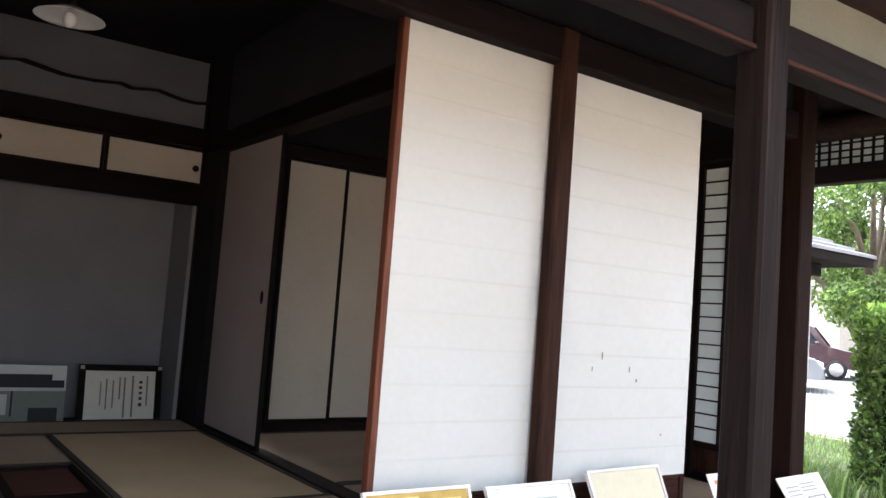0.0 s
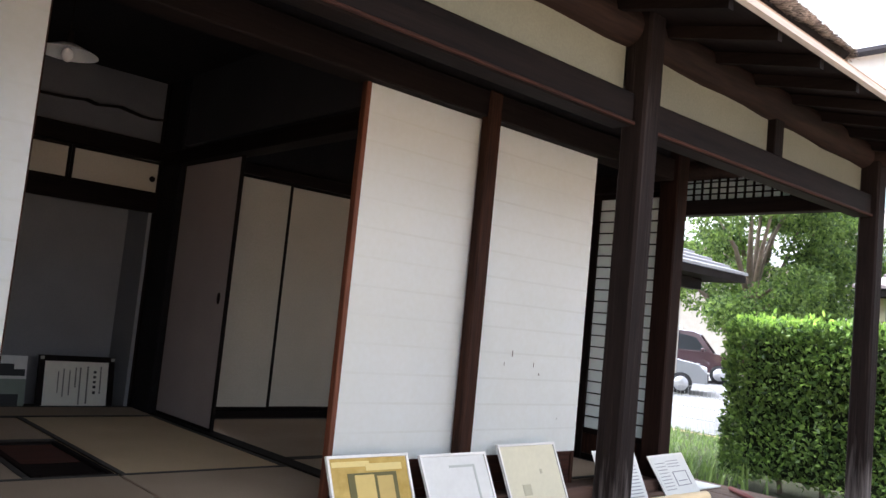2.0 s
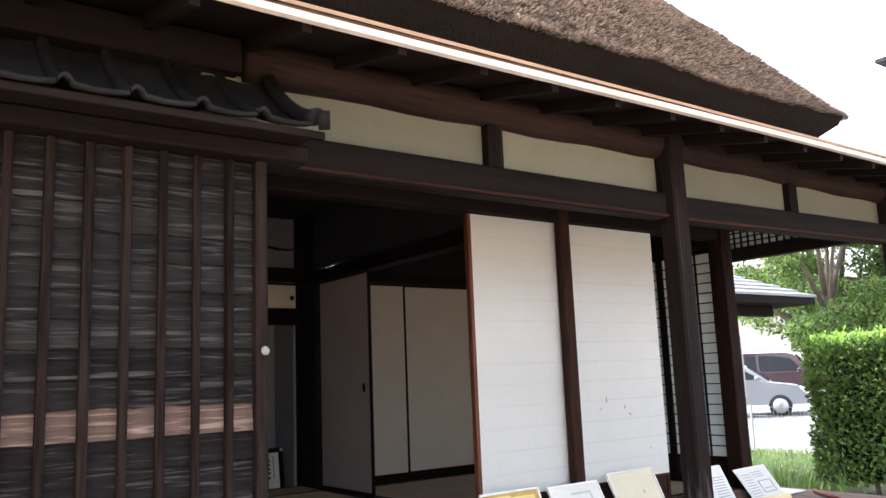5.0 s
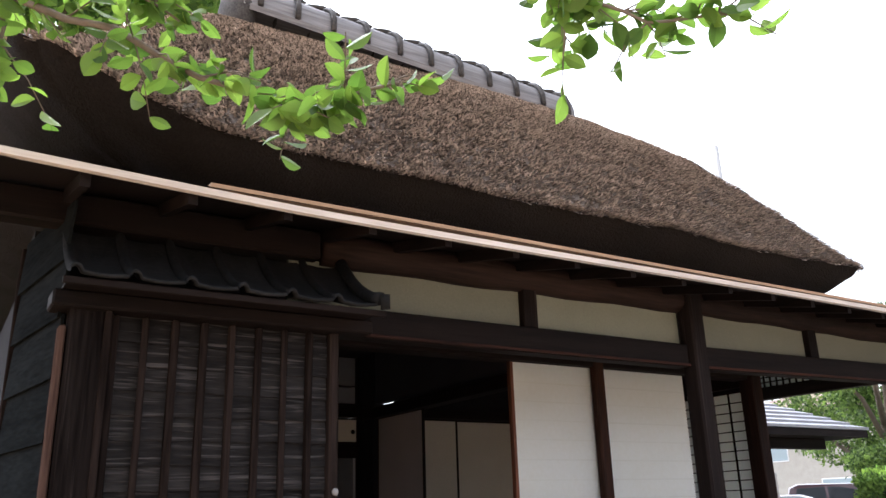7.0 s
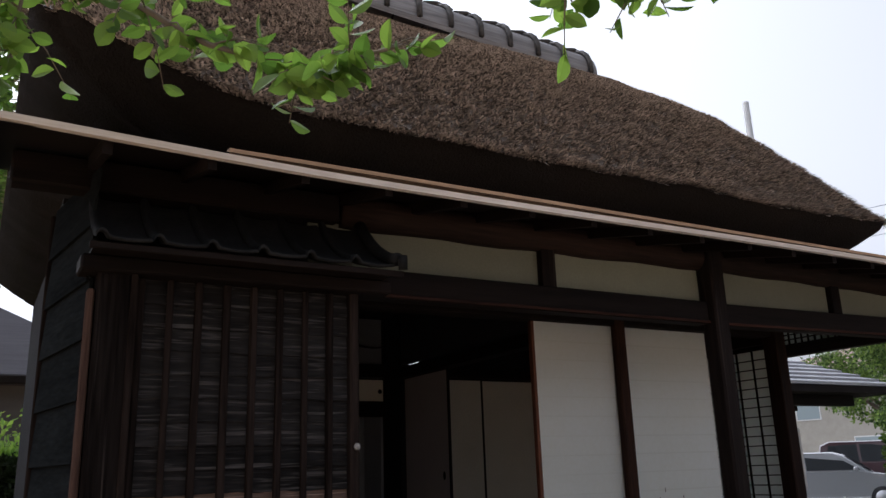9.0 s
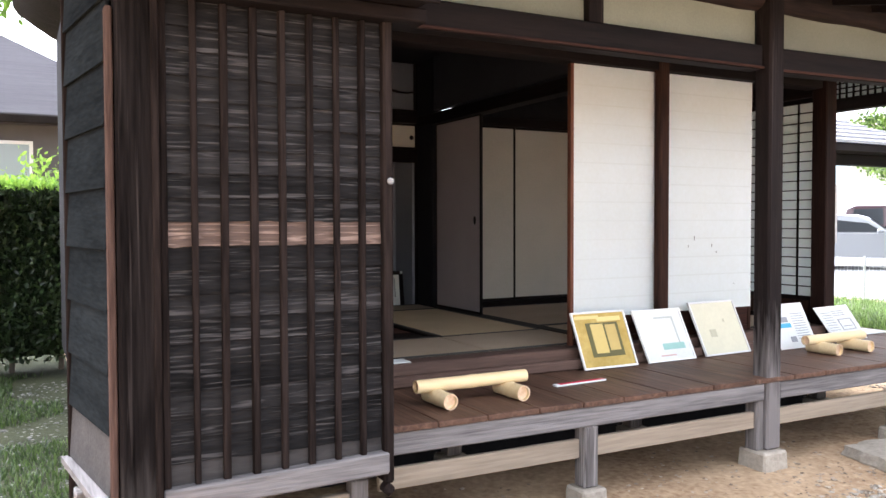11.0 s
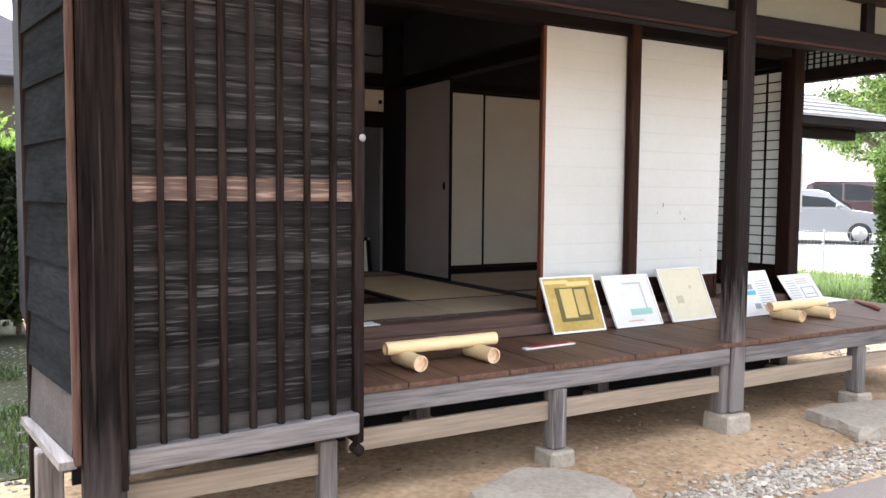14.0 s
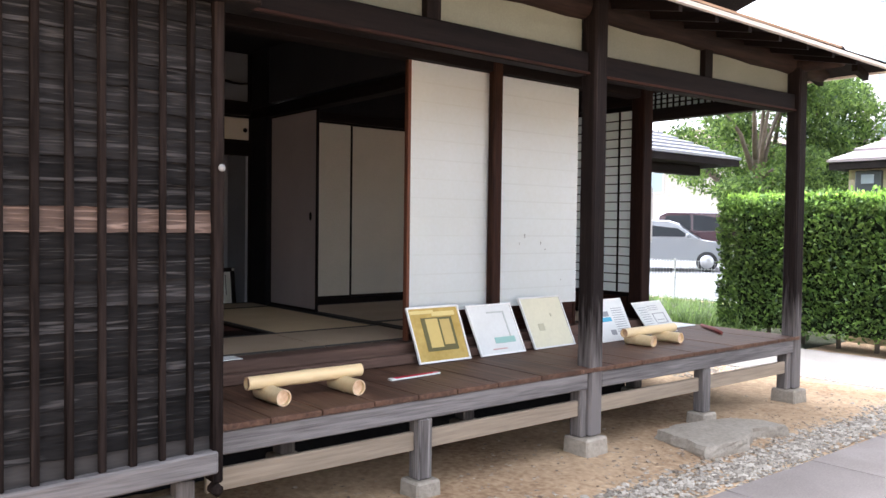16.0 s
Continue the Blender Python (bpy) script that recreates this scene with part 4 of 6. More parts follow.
reed = leafy("reed_ends", (0.04, 0.03, 0.024), (0.70, 0.59, 0.50), 0.0, 0.9)
rg = np.random.default_rng(3)
V, F = [], []


def add_reeds(count, u0, u1, f0, f1):
    for _ in range(count):
        u, f = rg.uniform(u0, u1), rg.uniform(f0, f1)
        p = thatch_at(u, f)
        a, b = thatch_at(u, max(f - 0.01, -0.01)), thatch_at(u + 0.004, f)
        d, s = (a - p).normalized(), (b - p).normalized()
        nn = s.cross(d)
        nn = nn if nn.z > 0 else -nn
        d = (d + s * rg.normal() * 0.6).normalized()
        ln, w = rg.uniform(0.018, 0.05), rg.uniform(0.006, 0.013)
        lift = rg.uniform(0.006, 0.034)
        i = len(V)
        q = p + d * ln + nn * lift
        V.extend([tuple(p - s * w / 2 - nn * 0.004), tuple(p + s * w / 2 - nn * 0.004), tuple(q + s * w / 2), tuple(q - s * w / 2)])
        F.append((i, i + 1, i + 2, i + 3))


add_reeds(85000, 0.0, 1.0, 0.0, 1.0)
add_reeds(3000, 0.0, 1.0, -0.005, 0.02)
add_reeds(9000, 3.3, 4.0, 0.0, 1.0)
add_reeds(2500, 1.0, 1.5, 0.0, 1.0)
me = bpy.data.meshes.new("reed_ends")
me.from_pydata(V, [], F)
me.materials.append(reed)
ob = new("reed_ends", me)
ob.parent = roof
ob.matrix_parent_inverse = roof.matrix_basis.inverted()
tagged(ob, kind="stuff")


def ridge_z(x):
    return 5.50 - 0.055 * x


bm = bmesh.new()
rows = []
for i in range(40):
    x = -1.55 + i * (1.97 + 1.55) / 39
    rows.append([bm.verts.new((x, 1.6 - 0.29 * math.cos(t), ridge_z(x) + 0.34 * max(0, math.sin(t)) ** 0.8 + 0.008 * noise.noise((x * 6, t * 3, 0)))) for t in np.linspace(0, math.pi, 13)])
for r, q in zip(rows, rows[1:]):
    for k in range(12):
        bm.faces.new((r[k], r[k + 1], q[k + 1], q[k]))
bm.faces.new(rows[0][::-1])
bm.faces.new(rows[-1])
part("ridge_cap", bm, bark, roof, "silvery grey bark ridge cap", True)
for i in range(11):
    x = -1.42 + i * 0.328
    bm = bmesh.new()
    z = ridge_z(x)
    tube(bm, [(x + 0.02 * math.sin(t * 2), 1.6 - 0.32 * math.cos(t), z - 0.02 + 0.382 * max(0, math.sin(t)) ** 0.8) for t in np.linspace(0.05, math.pi - 0.05, 11)], [0.026] * 11, 8)
    part("ridge_hoop", bm, bark_dark, roof, "dark bound hoop over the ridge", True)
    bm = bmesh.new()
    tube(bm, [(x - 0.16, 1.50, z + 0.345), (x, 1.53, z + 0.39), (x + 0.16, 1.51, z + 0.35)], [0.016, 0.024, 0.016], 8)
    part("ridge_tie", bm, bark_dark, roof, "", True)
for yy in (1.30,):
    bm = bmesh.new()
    prism(bm, [(yy, 0), (yy + 0.03, 0.02), (yy + 0.02, 0.07), (yy - 0.012, 0.05)], -1.5, 1.92, 0)
    for v in bm.verts:
        v.co.z += ridge_z(v.co.x) - 0.045
    part("ridge_board", bm, bark, roof, "grey board below the ridge cap")
bm = bmesh.new()
bmesh.ops.create_uvsphere(bm, u_segments=18, v_segments=10, radius=1, matrix=Matrix.Translation((-1.52, 1.6, 5.62)) @ Matrix.Diagonal((0.14, 0.30, 0.31, 1)))
for v in bm.verts:
    v.co += 0.03 * noise.noise_vector(v.co * 8)
part("ridge_end", bm, bark_dark, roof, "dark bundled ridge end", True)

# ---- things on the veranda ----


def bamboo_stand(cx, cy, length, ang, spread, r=0.034):
    t = thing("bamboo_stand", "cut bamboo pole resting on two short notched bamboo pieces", "bamboo stand", (cx, cy, Z_DECK), "bamboo stands")
    ca, sa = math.cos(ang), math.sin(ang)
    def at(u, v, z):
        return (cx + u * ca - v * sa, cy + u * sa + v * ca, Z_DECK + z)
    def culm(name, a, b, rad):
        bm = bmesh.new()
        n = 14
        pts = [Vector(a).lerp(Vector(b), i / n) for i in range(n + 1)]
        rr = [rad * (1.07 if i == 7 else 1.0) for i in range(n + 1)]
        tube(bm, pts, rr, 18, False)
        inner = [rad * 0.84] * 2
        d = (Vector(b) - Vector(a)).normalized()
        tube(bm, [Vector(a), Vector(a) + d * 0.05], inner, 18, False)
        tube(bm, [Vector(b) - d * 0.05, Vector(b)], inner, 18, False)
        ob = part(name, bm, bamboo, t, "", True)
        for p, s in ((Vector(a), 1), (Vector(b), -1)):
            bm = bmesh.new()
            rings = []
            q = d.orthogonal().normalized()
            w = d.cross(q)
            for rd in (rad, rad * 0.84):
                rings.append([bm.verts.new(p - s * d * 0.001 + rd * (math.cos(k * math.tau / 18) * q + math.sin(k * math.tau / 18) * w)) for k in range(18)])
            for k in range(18):
                bm.faces.new((rings[0][k], rings[0][(k + 1) % 18], rings[1][(k + 1) % 18], rings[1][k]))
            disc = [bm.verts.new(p + s * d * 0.018 + rad * 0.84 * (math.cos(k * math.tau / 18) * q + math.sin(k * math.tau / 18) * w)) for k in range(18)]
            bm.faces.new(disc)
            part("cut_end", bm, bamboo_cut, ob)
        return ob
    culm("pole", at(-length / 2, 0, 0.097), at(length / 2, 0, 0.099), r)
    for s in (-1, 1):
        u = s * spread / 2
        culm("foot", at(u, -0.165, 0.041), at(u - 0.01, 0.07, 0.041), 0.041)
    return t


bamboo_stand(-1.085, -0.57, 0.66, 0.0, 0.43)
bamboo_stand(2.0, -0.42, 0.62, 0.0, 0.34)


def leaning(name, label, bl, br, top, top_y, lean, face, group, art):
    """A framed sheet leaning back: bottom left and right corners (x, y), height of the top edge, its y, sideways shift of the top."""
    w = math.hypot(br[0] - bl[0], br[1] - bl[1])
    rise = math.hypot(top - Z_DECK, top_y - bl[1])
    o = Vector((bl[0], bl[1], Z_DECK + 0.004))
    ex = Vector((br[0] - bl[0], br[1] - bl[1], 0)) / w
    ez = Vector((lean, top_y - bl[1], top - Z_DECK)).normalized()
    ey = ez.cross(ex).normalized()
    t = thing(name, label, "picture" if "picture" in name else "notice", o, group)
    m = Matrix((( ex.x, ey.x, ez.x, o.x), (ex.y, ey.y, ez.y, o.y), (ex.z, ey.z, ez.z, o.z), (0, 0, 0, 1)))
    def slabp(nm, x0, x1, z0, z1, d0, d1, mat, lab=""):
        bm = block(x0, x1, d0, d1, z0, z1, 0.001)
        bmesh.ops.transform(bm, matrix=m, verts=bm.verts)
        return part(nm, bm, mat, t, lab)
    slabp("backing", 0.0, w, 0.0, rise, 0.004, 0.010, white_frame)
    if group == "framed pictures":
        e = 0.012
        for a in ((0, w, 0, e), (0, w, rise - e, rise), (0, e, e + 0.001, rise - e - 0.001), (w - e, w, e + 0.001, rise - e - 0.001)):
            slabp("frame", *a, -0.006, 0.0035, white_frame)
    slabp("sheet", 0.012, w - 0.012, 0.012, rise - 0.012, 0.001, 0.0035, face)
    for x0, x1, z0, z1, mat in art:
        slabp("print", x0 * w, x1 * w, z0 * rise, z1 * rise, -0.001 - 0.0008 * x0, 0.0009, mat)
    return t


def col(name, c, r=0.6):
    return bpy.data.materials.get(name) or surf(name, tuple(v * 0.88 for v in c), c, 6, (1, 1, 1), r, 0.0, 40, 0.5, vary=0.02)


sheet_white, sheet_cream = col("white_sheet", (0.74, 0.76, 0.74)), col("cream_sheet", (0.68, 0.66, 0.50))
art1 = [(0.22, 0.82, 0.20, 0.80, col("dark_olive", (0.13, 0.12, 0.05))), (0.30, 0.54, 0.26, 0.78, col("old_page", (0.60, 0.47, 0.17))), (0.57, 0.77, 0.30, 0.76, col("old_page_b", (0.55, 0.42, 0.15))), (0.05, 0.5, 0.87, 0.93, col("gilt_cloud", (0.72, 0.60, 0.25))), (0.45, 0.9, 0.82, 0.90, col("gilt_cloud", (0.72, 0.60, 0.25)))]
leaning("framed_picture", "framed ochre picture of an old booklet leaning on the screen", (-0.065, -0.205), (0.365, -0.205), 0.922, -0.09, -0.035, gold, "framed pictures", art1)
art2 = [(0.40, 0.86, 0.22, 0.34, col("teal_wash", (0.33, 0.55, 0.50))), (0.76, 0.79, 0.34, 0.85, col("grey_line", (0.5, 0.54, 0.50))), (0.40, 0.78, 0.82, 0.85, col("grey_line", (0.5, 0.54, 0.50))), (0.3, 0.62, 0.10, 0.125, col("faint_red", (0.62, 0.42, 0.38)))]
leaning("framed_picture", "framed white sheet with a faint teal wash leaning on the screen", (0.458, -0.205), (0.885, -0.195), 0.912, -0.09, -0.06, sheet_white, "framed pictures", art2)
art3 = [(0.26, 0.40, 0.34, 0.48, col("faint_sketch", (0.52, 0.50, 0.36))), (0.62, 0.66, 0.6, 0.66, col("faint_sketch", (0.52, 0.50, 0.36)))]
leaning("framed_picture", "framed plain cream sheet leaning on the screen", (0.99, -0.185), (1.44, -0.165), 0.945, -0.08, -0.085, sheet_cream, "framed pictures", art3)
line = col("print_line", (0.30, 0.31, 0.33))
art4 = [(0.08, 0.30, 0.86, 0.91, col("print_orange", (0.60, 0.28, 0.12))), (0.08, 0.48, 0.46, 0.56, col("print_blue", (0.10, 0.42, 0.62))), (0.24, 0.44, 0.58, 0.70, line), (0.34, 0.50, 0.14, 0.26, line)] + [(0.55, 0.9, 0.2 + 0.055 * i, 0.215 + 0.055 * i, line) for i in range(11)]
leaning("notice_board", "white printed notice sheet leaning beside a post", (1.69, -0.23), (2.10, -0.215), 0.885, -0.085, -0.02, sheet_white, "notice sheets", art4)
art5 = [(0.45, 0.85, 0.30, 0.32, line), (0.45, 0.85, 0.60, 0.62, line), (0.45, 0.47, 0.30, 0.62, line), (0.83, 0.85, 0.30, 0.62, line), (0.52, 0.78, 0.40, 0.42, line)] + [(0.08, 0.36, 0.25 + 0.07 * i, 0.265 + 0.07 * i, line) for i in range(9)] + [(0.4, 0.75, 0.72 + 0.06 * i, 0.735 + 0.06 * i, line) for i in range(3)]
leaning("notice_board", "white printed notice sheet leaning at a slant", (2.36, -0.17), (2.80, -0.13), 0.885, -0.085, -0.20, sheet_white, "notice sheets", art5)
flat = thing("loose_sheet", "white loose paper sheet lying on the deck", "paper sheet", (3.0, 0.1, Z_DECK))
bm = block(2.85, 3.25, 0.0, 0.28, Z_DECK + 0.003, Z_DECK + 0.012, 0.001)
part("sheet", bm, sheet_white, flat)
flat = thing("loose_sheet", "white loose paper sheet lying on the sill", "paper sheet", (-1.31, -0.02, 0.698))
part("sheet", block(-1.46, -1.20, -0.07, 0.05, 0.699, 0.704, 0.001), sheet_white, flat)

wand = thing("ruler", "red and white striped flat stick lying on the deck", "stick", (-0.33, -0.50, Z_DECK))
m = Matrix.Translation((-0.33, -0.50, Z_DECK + 0.008)) @ Matrix.Rotation(0.06, 4, "Z")
for x0, x1, y0, y1, mm in ((-0.185, 0.185, -0.02, -0.0155, sheet_white), (-0.185, -0.15, -0.015, 0.02, sheet_white), (-0.149, 0.15, -0.015, 0.02, col("ruler_red", (0.60, 0.03, 0.07))), (0.151, 0.185, -0.015, 0.02, col("ruler_pink", (0.70, 0.25, 0.28)))):
    bm = block(x0, x1, y0, y1, -0.006, 0.004, 0.001)
    bmesh.ops.transform(bm, matrix=m, verts=bm.verts)
    part("band", bm, mm, wand)
stick = thing("wooden_stick", "short reddish brown wooden stick lying on the deck", "stick", (3.06, -0.3, Z_DECK))
bm = bmesh.new()
tube(bm, [(3.23, -0.08, Z_DECK + 0.016), (3.07, -0.28, Z_DECK + 0.02), (2.90, -0.48, Z_DECK + 0.016)], [0.014, 0.017, 0.015], 10)
part("shaft", bm, col("stick_red", (0.20, 0.05, 0.04)), stick, "", True)

# ---- room things ----
cert = thing("framed_certificate", "black-framed certificate with columns of handwriting leaning on the wall", "framed certificate", (-0.06, 3.03, 0.656))
LEAN = Matrix.Translation((-0.06, 3.03, 0.658)) @ Matrix.Rotation(radians(-8), 4, "X")


def lean_part(nm, x0, x1, z0, z1, d0, d1, mat, parent, lab="", M=LEAN):
    bm = block(x0, x1, d0, d1, z0, z1, 0.001)
    bmesh.ops.transform(bm, matrix=M, verts=bm.verts)
    return part(nm, bm, mat, parent, lab)


for a in ((-0.255, 0.255, -0.01, 0.029), (-0.255, 0.255, 0.331, 0.37), (-0.255, -0.216, 0.03, 0.33), (0.216, 0.255, 0.03, 0.33)):
    lean_part("frame", *a, -0.012, 0.018, black, cert)
lean_part("sheet", -0.22, 0.22, 0.025, 0.335, 0.004, 0.010, col("certificate_paper", (0.72, 0.70, 0.62)), cert)
lean_part("backing", -0.24, 0.24, 0.005, 0.355, 0.011, 0.017, shade_black, cert)
for a in ((-0.25, -0.225, -0.002, 0.02), (0.225, 0.25, -0.002, 0.02), (-0.25, -0.225, 0.34, 0.362), (0.225, 0.25, 0.34, 0.362)):
    lean_part("corner_guard", *a, -0.016, -0.0125, col("corner_paper", (0.5, 0.48, 0.42)), cert)
rw = random.Random(9)
for i, (x, zt, zb, w) in enumerate(((0.165, 0.30, 0.12, 0.010), (0.125, 0.27, 0.09, 0.020), (0.075, 0.30, 0.05, 0.012), (0.025, 0.29, 0.04, 0.011), (-0.005, 0.29, 0.16, 0.010), (-0.045, 0.27, 0.10, 0.009), (-0.085, 0.28, 0.09, 0.009), (-0.12, 0.26, 0.12, 0.008))):
    z = zt
    while z > zb:
        h = w * rw.uniform(0.8, 1.1)
        lean_part("writing_bar", x - w / 2, x + w / 2, z - h, z, 0.0022, 0.0036, ink, cert)
        z -= h * (1.35 if w < 0.015 else 2.0)
photo = thing("photograph", "large faded landscape photograph of a thatched house leaning on the wall", "photograph", (-0.75, 3.05, 0.656))
LEAN2 = Matrix.Translation((-0.78, 3.05, 0.658)) @ Matrix.Rotation(radians(-8), 4, "X")
for x0, x1, z0, z1, c, nm in ((-0.40, 0.40, 0.0, 0.355, (0.62, 0.63, 0.62), "sheet"),):
    lean_part(nm, x0, x1, z0, z1, 0.0, 0.008, col("photo_sky", c), photo, "", LEAN2)
ph_dark, ph_mid, ph_wall = col("photo_roof", (0.03, 0.034, 0.036)), col("photo_green", (0.20, 0.24, 0.21)), col("photo_wall", (0.55, 0.56, 0.54))
for x0, x1, z0, z1, mm, dd in ((-0.40, 0.40, 0.0, 0.20, ph_mid, 1), (-0.30, 0.39, 0.22, 0.265, ph_dark, 1), (-0.22, 0.32, 0.265, 0.30, ph_dark, 1), (-0.40, 0.40, 0.20, 0.218, ph_wall, 2), (-0.1, 0.08, 0.06, 0.18, ph_wall, 2), (0.10, 0.11, 0.05, 0.2, ph_dark, 3), (0.2, 0.36, 0.02, 0.1, ph_dark, 2), (-0.32, -0.2, 0.03, 0.15, ph_dark, 2)):
    lean_part("print", x0, x1, z0, z1, -0.0012 * dd - 0.001, -0.0012 * dd, mm, photo, "", LEAN2)

lamp = thing("pendant_lamp", "flat white enamel pendant lamp shade with a bare bulb", "pendant lamp", (-0.84, 1.5, 3.06))
bm = bmesh.new()
rings = []
for r, z in ((0.02, 2.735), (0.05, 2.728), (0.10, 2.705), (0.145, 2.685), (0.148, 2.681), (0.143, 2.682), (0.10, 2.700), (0.03, 2.722)):
    rings.append([bm.verts.new((-0.84 + r * math.cos(k * math.tau / 28), 1.5 + r * math.sin(k * math.tau / 28), z)) for k in range(28)])
for r, q in zip(rings, rings[1:]):
    for k in range(28):
        bm.faces.new((r[k], r[(k + 1) % 28], q[(k + 1) % 28], q[k]))
part("shade", bm, plain("enamel", (0.78, 0.80, 0.78), 0.3), lamp, "white enamel shade", True)
bm = bmesh.new()
bmesh.ops.create_uvsphere(bm, u_segments=14, v_segments=10, radius=0.03, matrix=Matrix.Translation((-0.84, 1.5, 2.675)) @ Matrix.Diagonal((1, 1, 1.25, 1)))
part("bulb", bm, plain("opal_bulb", (0.8, 0.8, 0.78), 0.2), lamp, "unlit white bulb", True)
bm = bmesh.new()
tube(bm, [(-0.84, 1.5, 2.73), (-0.84, 1.5, 2.80)], [0.022, 0.018], 12)
part("socket", bm, black, lamp, "", True)
bm = bmesh.new()
tube(bm, [(-0.84, 1.5, 2.79), (-0.84, 1.5, 3.062)], [0.004, 0.004], 6)
part("cord", bm, black, lamp)

# ---- yard ----


def rough_stone(outline, h, seed, label):
    """A split slab with a broken rim, from a short outline."""
    bm = bmesh.new()
    pts = [Vector((*p, 0)) for p in outline]
    cen = sum(pts, Vector()) / len(pts)
    rim = []
    for a, b in zip(pts, pts[1:] + pts[:1]):
        rim += [a.lerp(b, i / 5) + 0.02 * noise.noise_vector(a.lerp(b, i / 5) * 7) for i in range(5)]
    n = len(rim)
    rings = []
    for lev, (k, z) in enumerate(((1.0, -0.05), (1.02, h * 0.35), (0.99, h * 0.7), (0.965, h * 0.97), (0.90, h), (0.55, h))):
        rings.append([bm.verts.new(((cen + (p - cen) * k).x + 0.018 * noise.noise((p.x * 9, p.y * 9, lev + seed)), (cen + (p - cen) * k).y + 0.018 * noise.noise((p.y * 9, p.x * 9, lev * 2 + seed)), z + 0.012 * noise.noise((p.x * 5 * k, p.y * 5, seed)))) for p in rim])
    for r, q in zip(rings, rings[1:]):
        for k in range(n):
            bm.faces.new((r[k], r[(k + 1) % n], q[(k + 1) % n], q[k]))
    bm.faces.new(rings[-1])
    t = thing("stepping_stone", label, "stone", (cen.x, cen.y, 0), "stepping stones")
    part("stone", bm, stone_mat, t)
    return t


rough_stone([(1.30, -1.37), (1.72, -1.43), (1.98, -1.30), (2.30, -1.40), (2.28, -1.15), (2.08, -0.98), (1.70, -0.90), (1.43, -0.91)], 0.085, 5, "broad split grey stepping stone lying on the soil")
rough_stone([(-1.24, -1.10), (-0.83, -0.92), (-0.60, -1.12), (-0.55, -1.44), (-0.80, -1.68), (-1.15, -1.62), (-1.32, -1.32)], 0.085, 8, "smooth pale grey stepping stone set in the soil")

slab("pavement_path", 4.6, 6.45, -12, 9, -0.06, 0.010, surf("path_concrete", (0.15, 0.135, 0.12), (0.24, 0.22, 0.20), 1.5, (1, 1, 1), 0.9, 0.4, 70, 0.5), "pale concrete path by the hedge", "path")
paving = tagged(part("pavement", block(-2.5, 4.5, -6.4, -1.82, -0.08, -0.012), stone_mat), "bedding under the paving slabs", "pavement", kind="structure")
xs, ys = [-2.5, -1.55, -0.6, 0.35, 1.3, 2.25, 3.2, 4.15], [-1.80, -2.55, -3.3, -4.05, -4.8]
bm = block(-0.47, 0.47, -0.37, 0.37, -0.05, 0.022, 0.006)
slab_me = mesh_of("paving_slab", bm, pave)
for i, x in enumerate(xs):
    for j, y in enumerate(ys):
        piece("paving_slab", slab_me, paving, Matrix.Translation((x + (0.3 if j % 2 else 0), y - 0.375, rnd.uniform(-0.003, 0.003))) @ Matrix.Rotation(rnd.uniform(-0.006, 0.006), 4, "Z"))


def pebbles(name, spots, size, material, label, seed, flat=0.6, base_z=0.004):
    rs = np.random.default_rng(seed)
    base = np.array([(1, 0, 0), (0, 1, 0), (-1, 0, 0), (0, -1, 0), (0, 0, 1), (0.7, 0.7, 0.5), (-0.7, 0.7, 0.5), (-0.7, -0.7, 0.5), (0.7, -0.7, 0.5)], float)
    faces = [(0, 5, 4, 8), (1, 6, 4, 5), (2, 7, 4, 6), (3, 8, 4, 7), (0, 1, 5), (1, 2, 6), (2, 3, 7), (3, 0, 8)]
    V, F = [], []
    for x, y in spots:
        r = rs.uniform(*size) if rs.random() > 0.08 else rs.uniform(size[1], size[1] * 1.7)
        a = rs.uniform(0, 6.28)
        q = base * (1 + rs.uniform(-0.25, 0.25, base.shape)) * (r, r * rs.uniform(0.6, 1), r * flat)
        i = len(V)
        V += [(x + p[0] * math.cos(a) - p[1] * math.sin(a), y + p[0] * math.sin(a) + p[1] * math.cos(a), base_z + p[2]) for p in q]
        F += [tuple(i + k for k in f) for f in faces]
    me = bpy.data.meshes.new(name)
    me.from_pydata(V, [], F)
    me.materials.append(material)
    return tagged(new(name, me), label, "gravel", kind="stuff")


peb = leafy("pebble_mix", (0.17, 0.145, 0.115), (0.50, 0.45, 0.38), 0.0, 0.85)
peb_dark = leafy("dull_gravel_mix", (0.06, 0.06, 0.054), (0.19, 0.185, 0.17), 0.0, 0.85)
rg = np.random.default_rng(11)
spots = [(x, -1.60 + 0.16 * rg.normal() * 0.7 + 0.03 * math.sin(x * 3)) for x in rg.uniform(-3, 4.4, 7500)]
spots += [(rg.uniform(3.6, 4.75), rg.uniform(-1.9, 2.5)) for _ in range(3600)]
pebbles("gravel", spots, (0.007, 0.019), peb, "band of mixed grey pebbles along the paving", 12)
pebbles("grit", [(rg.uniform(-2.6, 4.2), -1.48 + abs(rg.normal()) * 0.55) for _ in range(2600)], (0.003, 0.011), leafy("grit_mix", (0.14, 0.10, 0.07), (0.45, 0.37, 0.28), 0.0, 0.9), "loose grit on the bare soil", 13, 0.5, 0.019)
pebbles("gravel", [(rg.uniform(-5.5, -2.6), rg.uniform(-0.4, 4.2)) for _ in range(4200)], (0.006, 0.016), peb_dark, "grey gravel mixed with weeds beside the house", 14)

rg = np.random.default_rng(21)


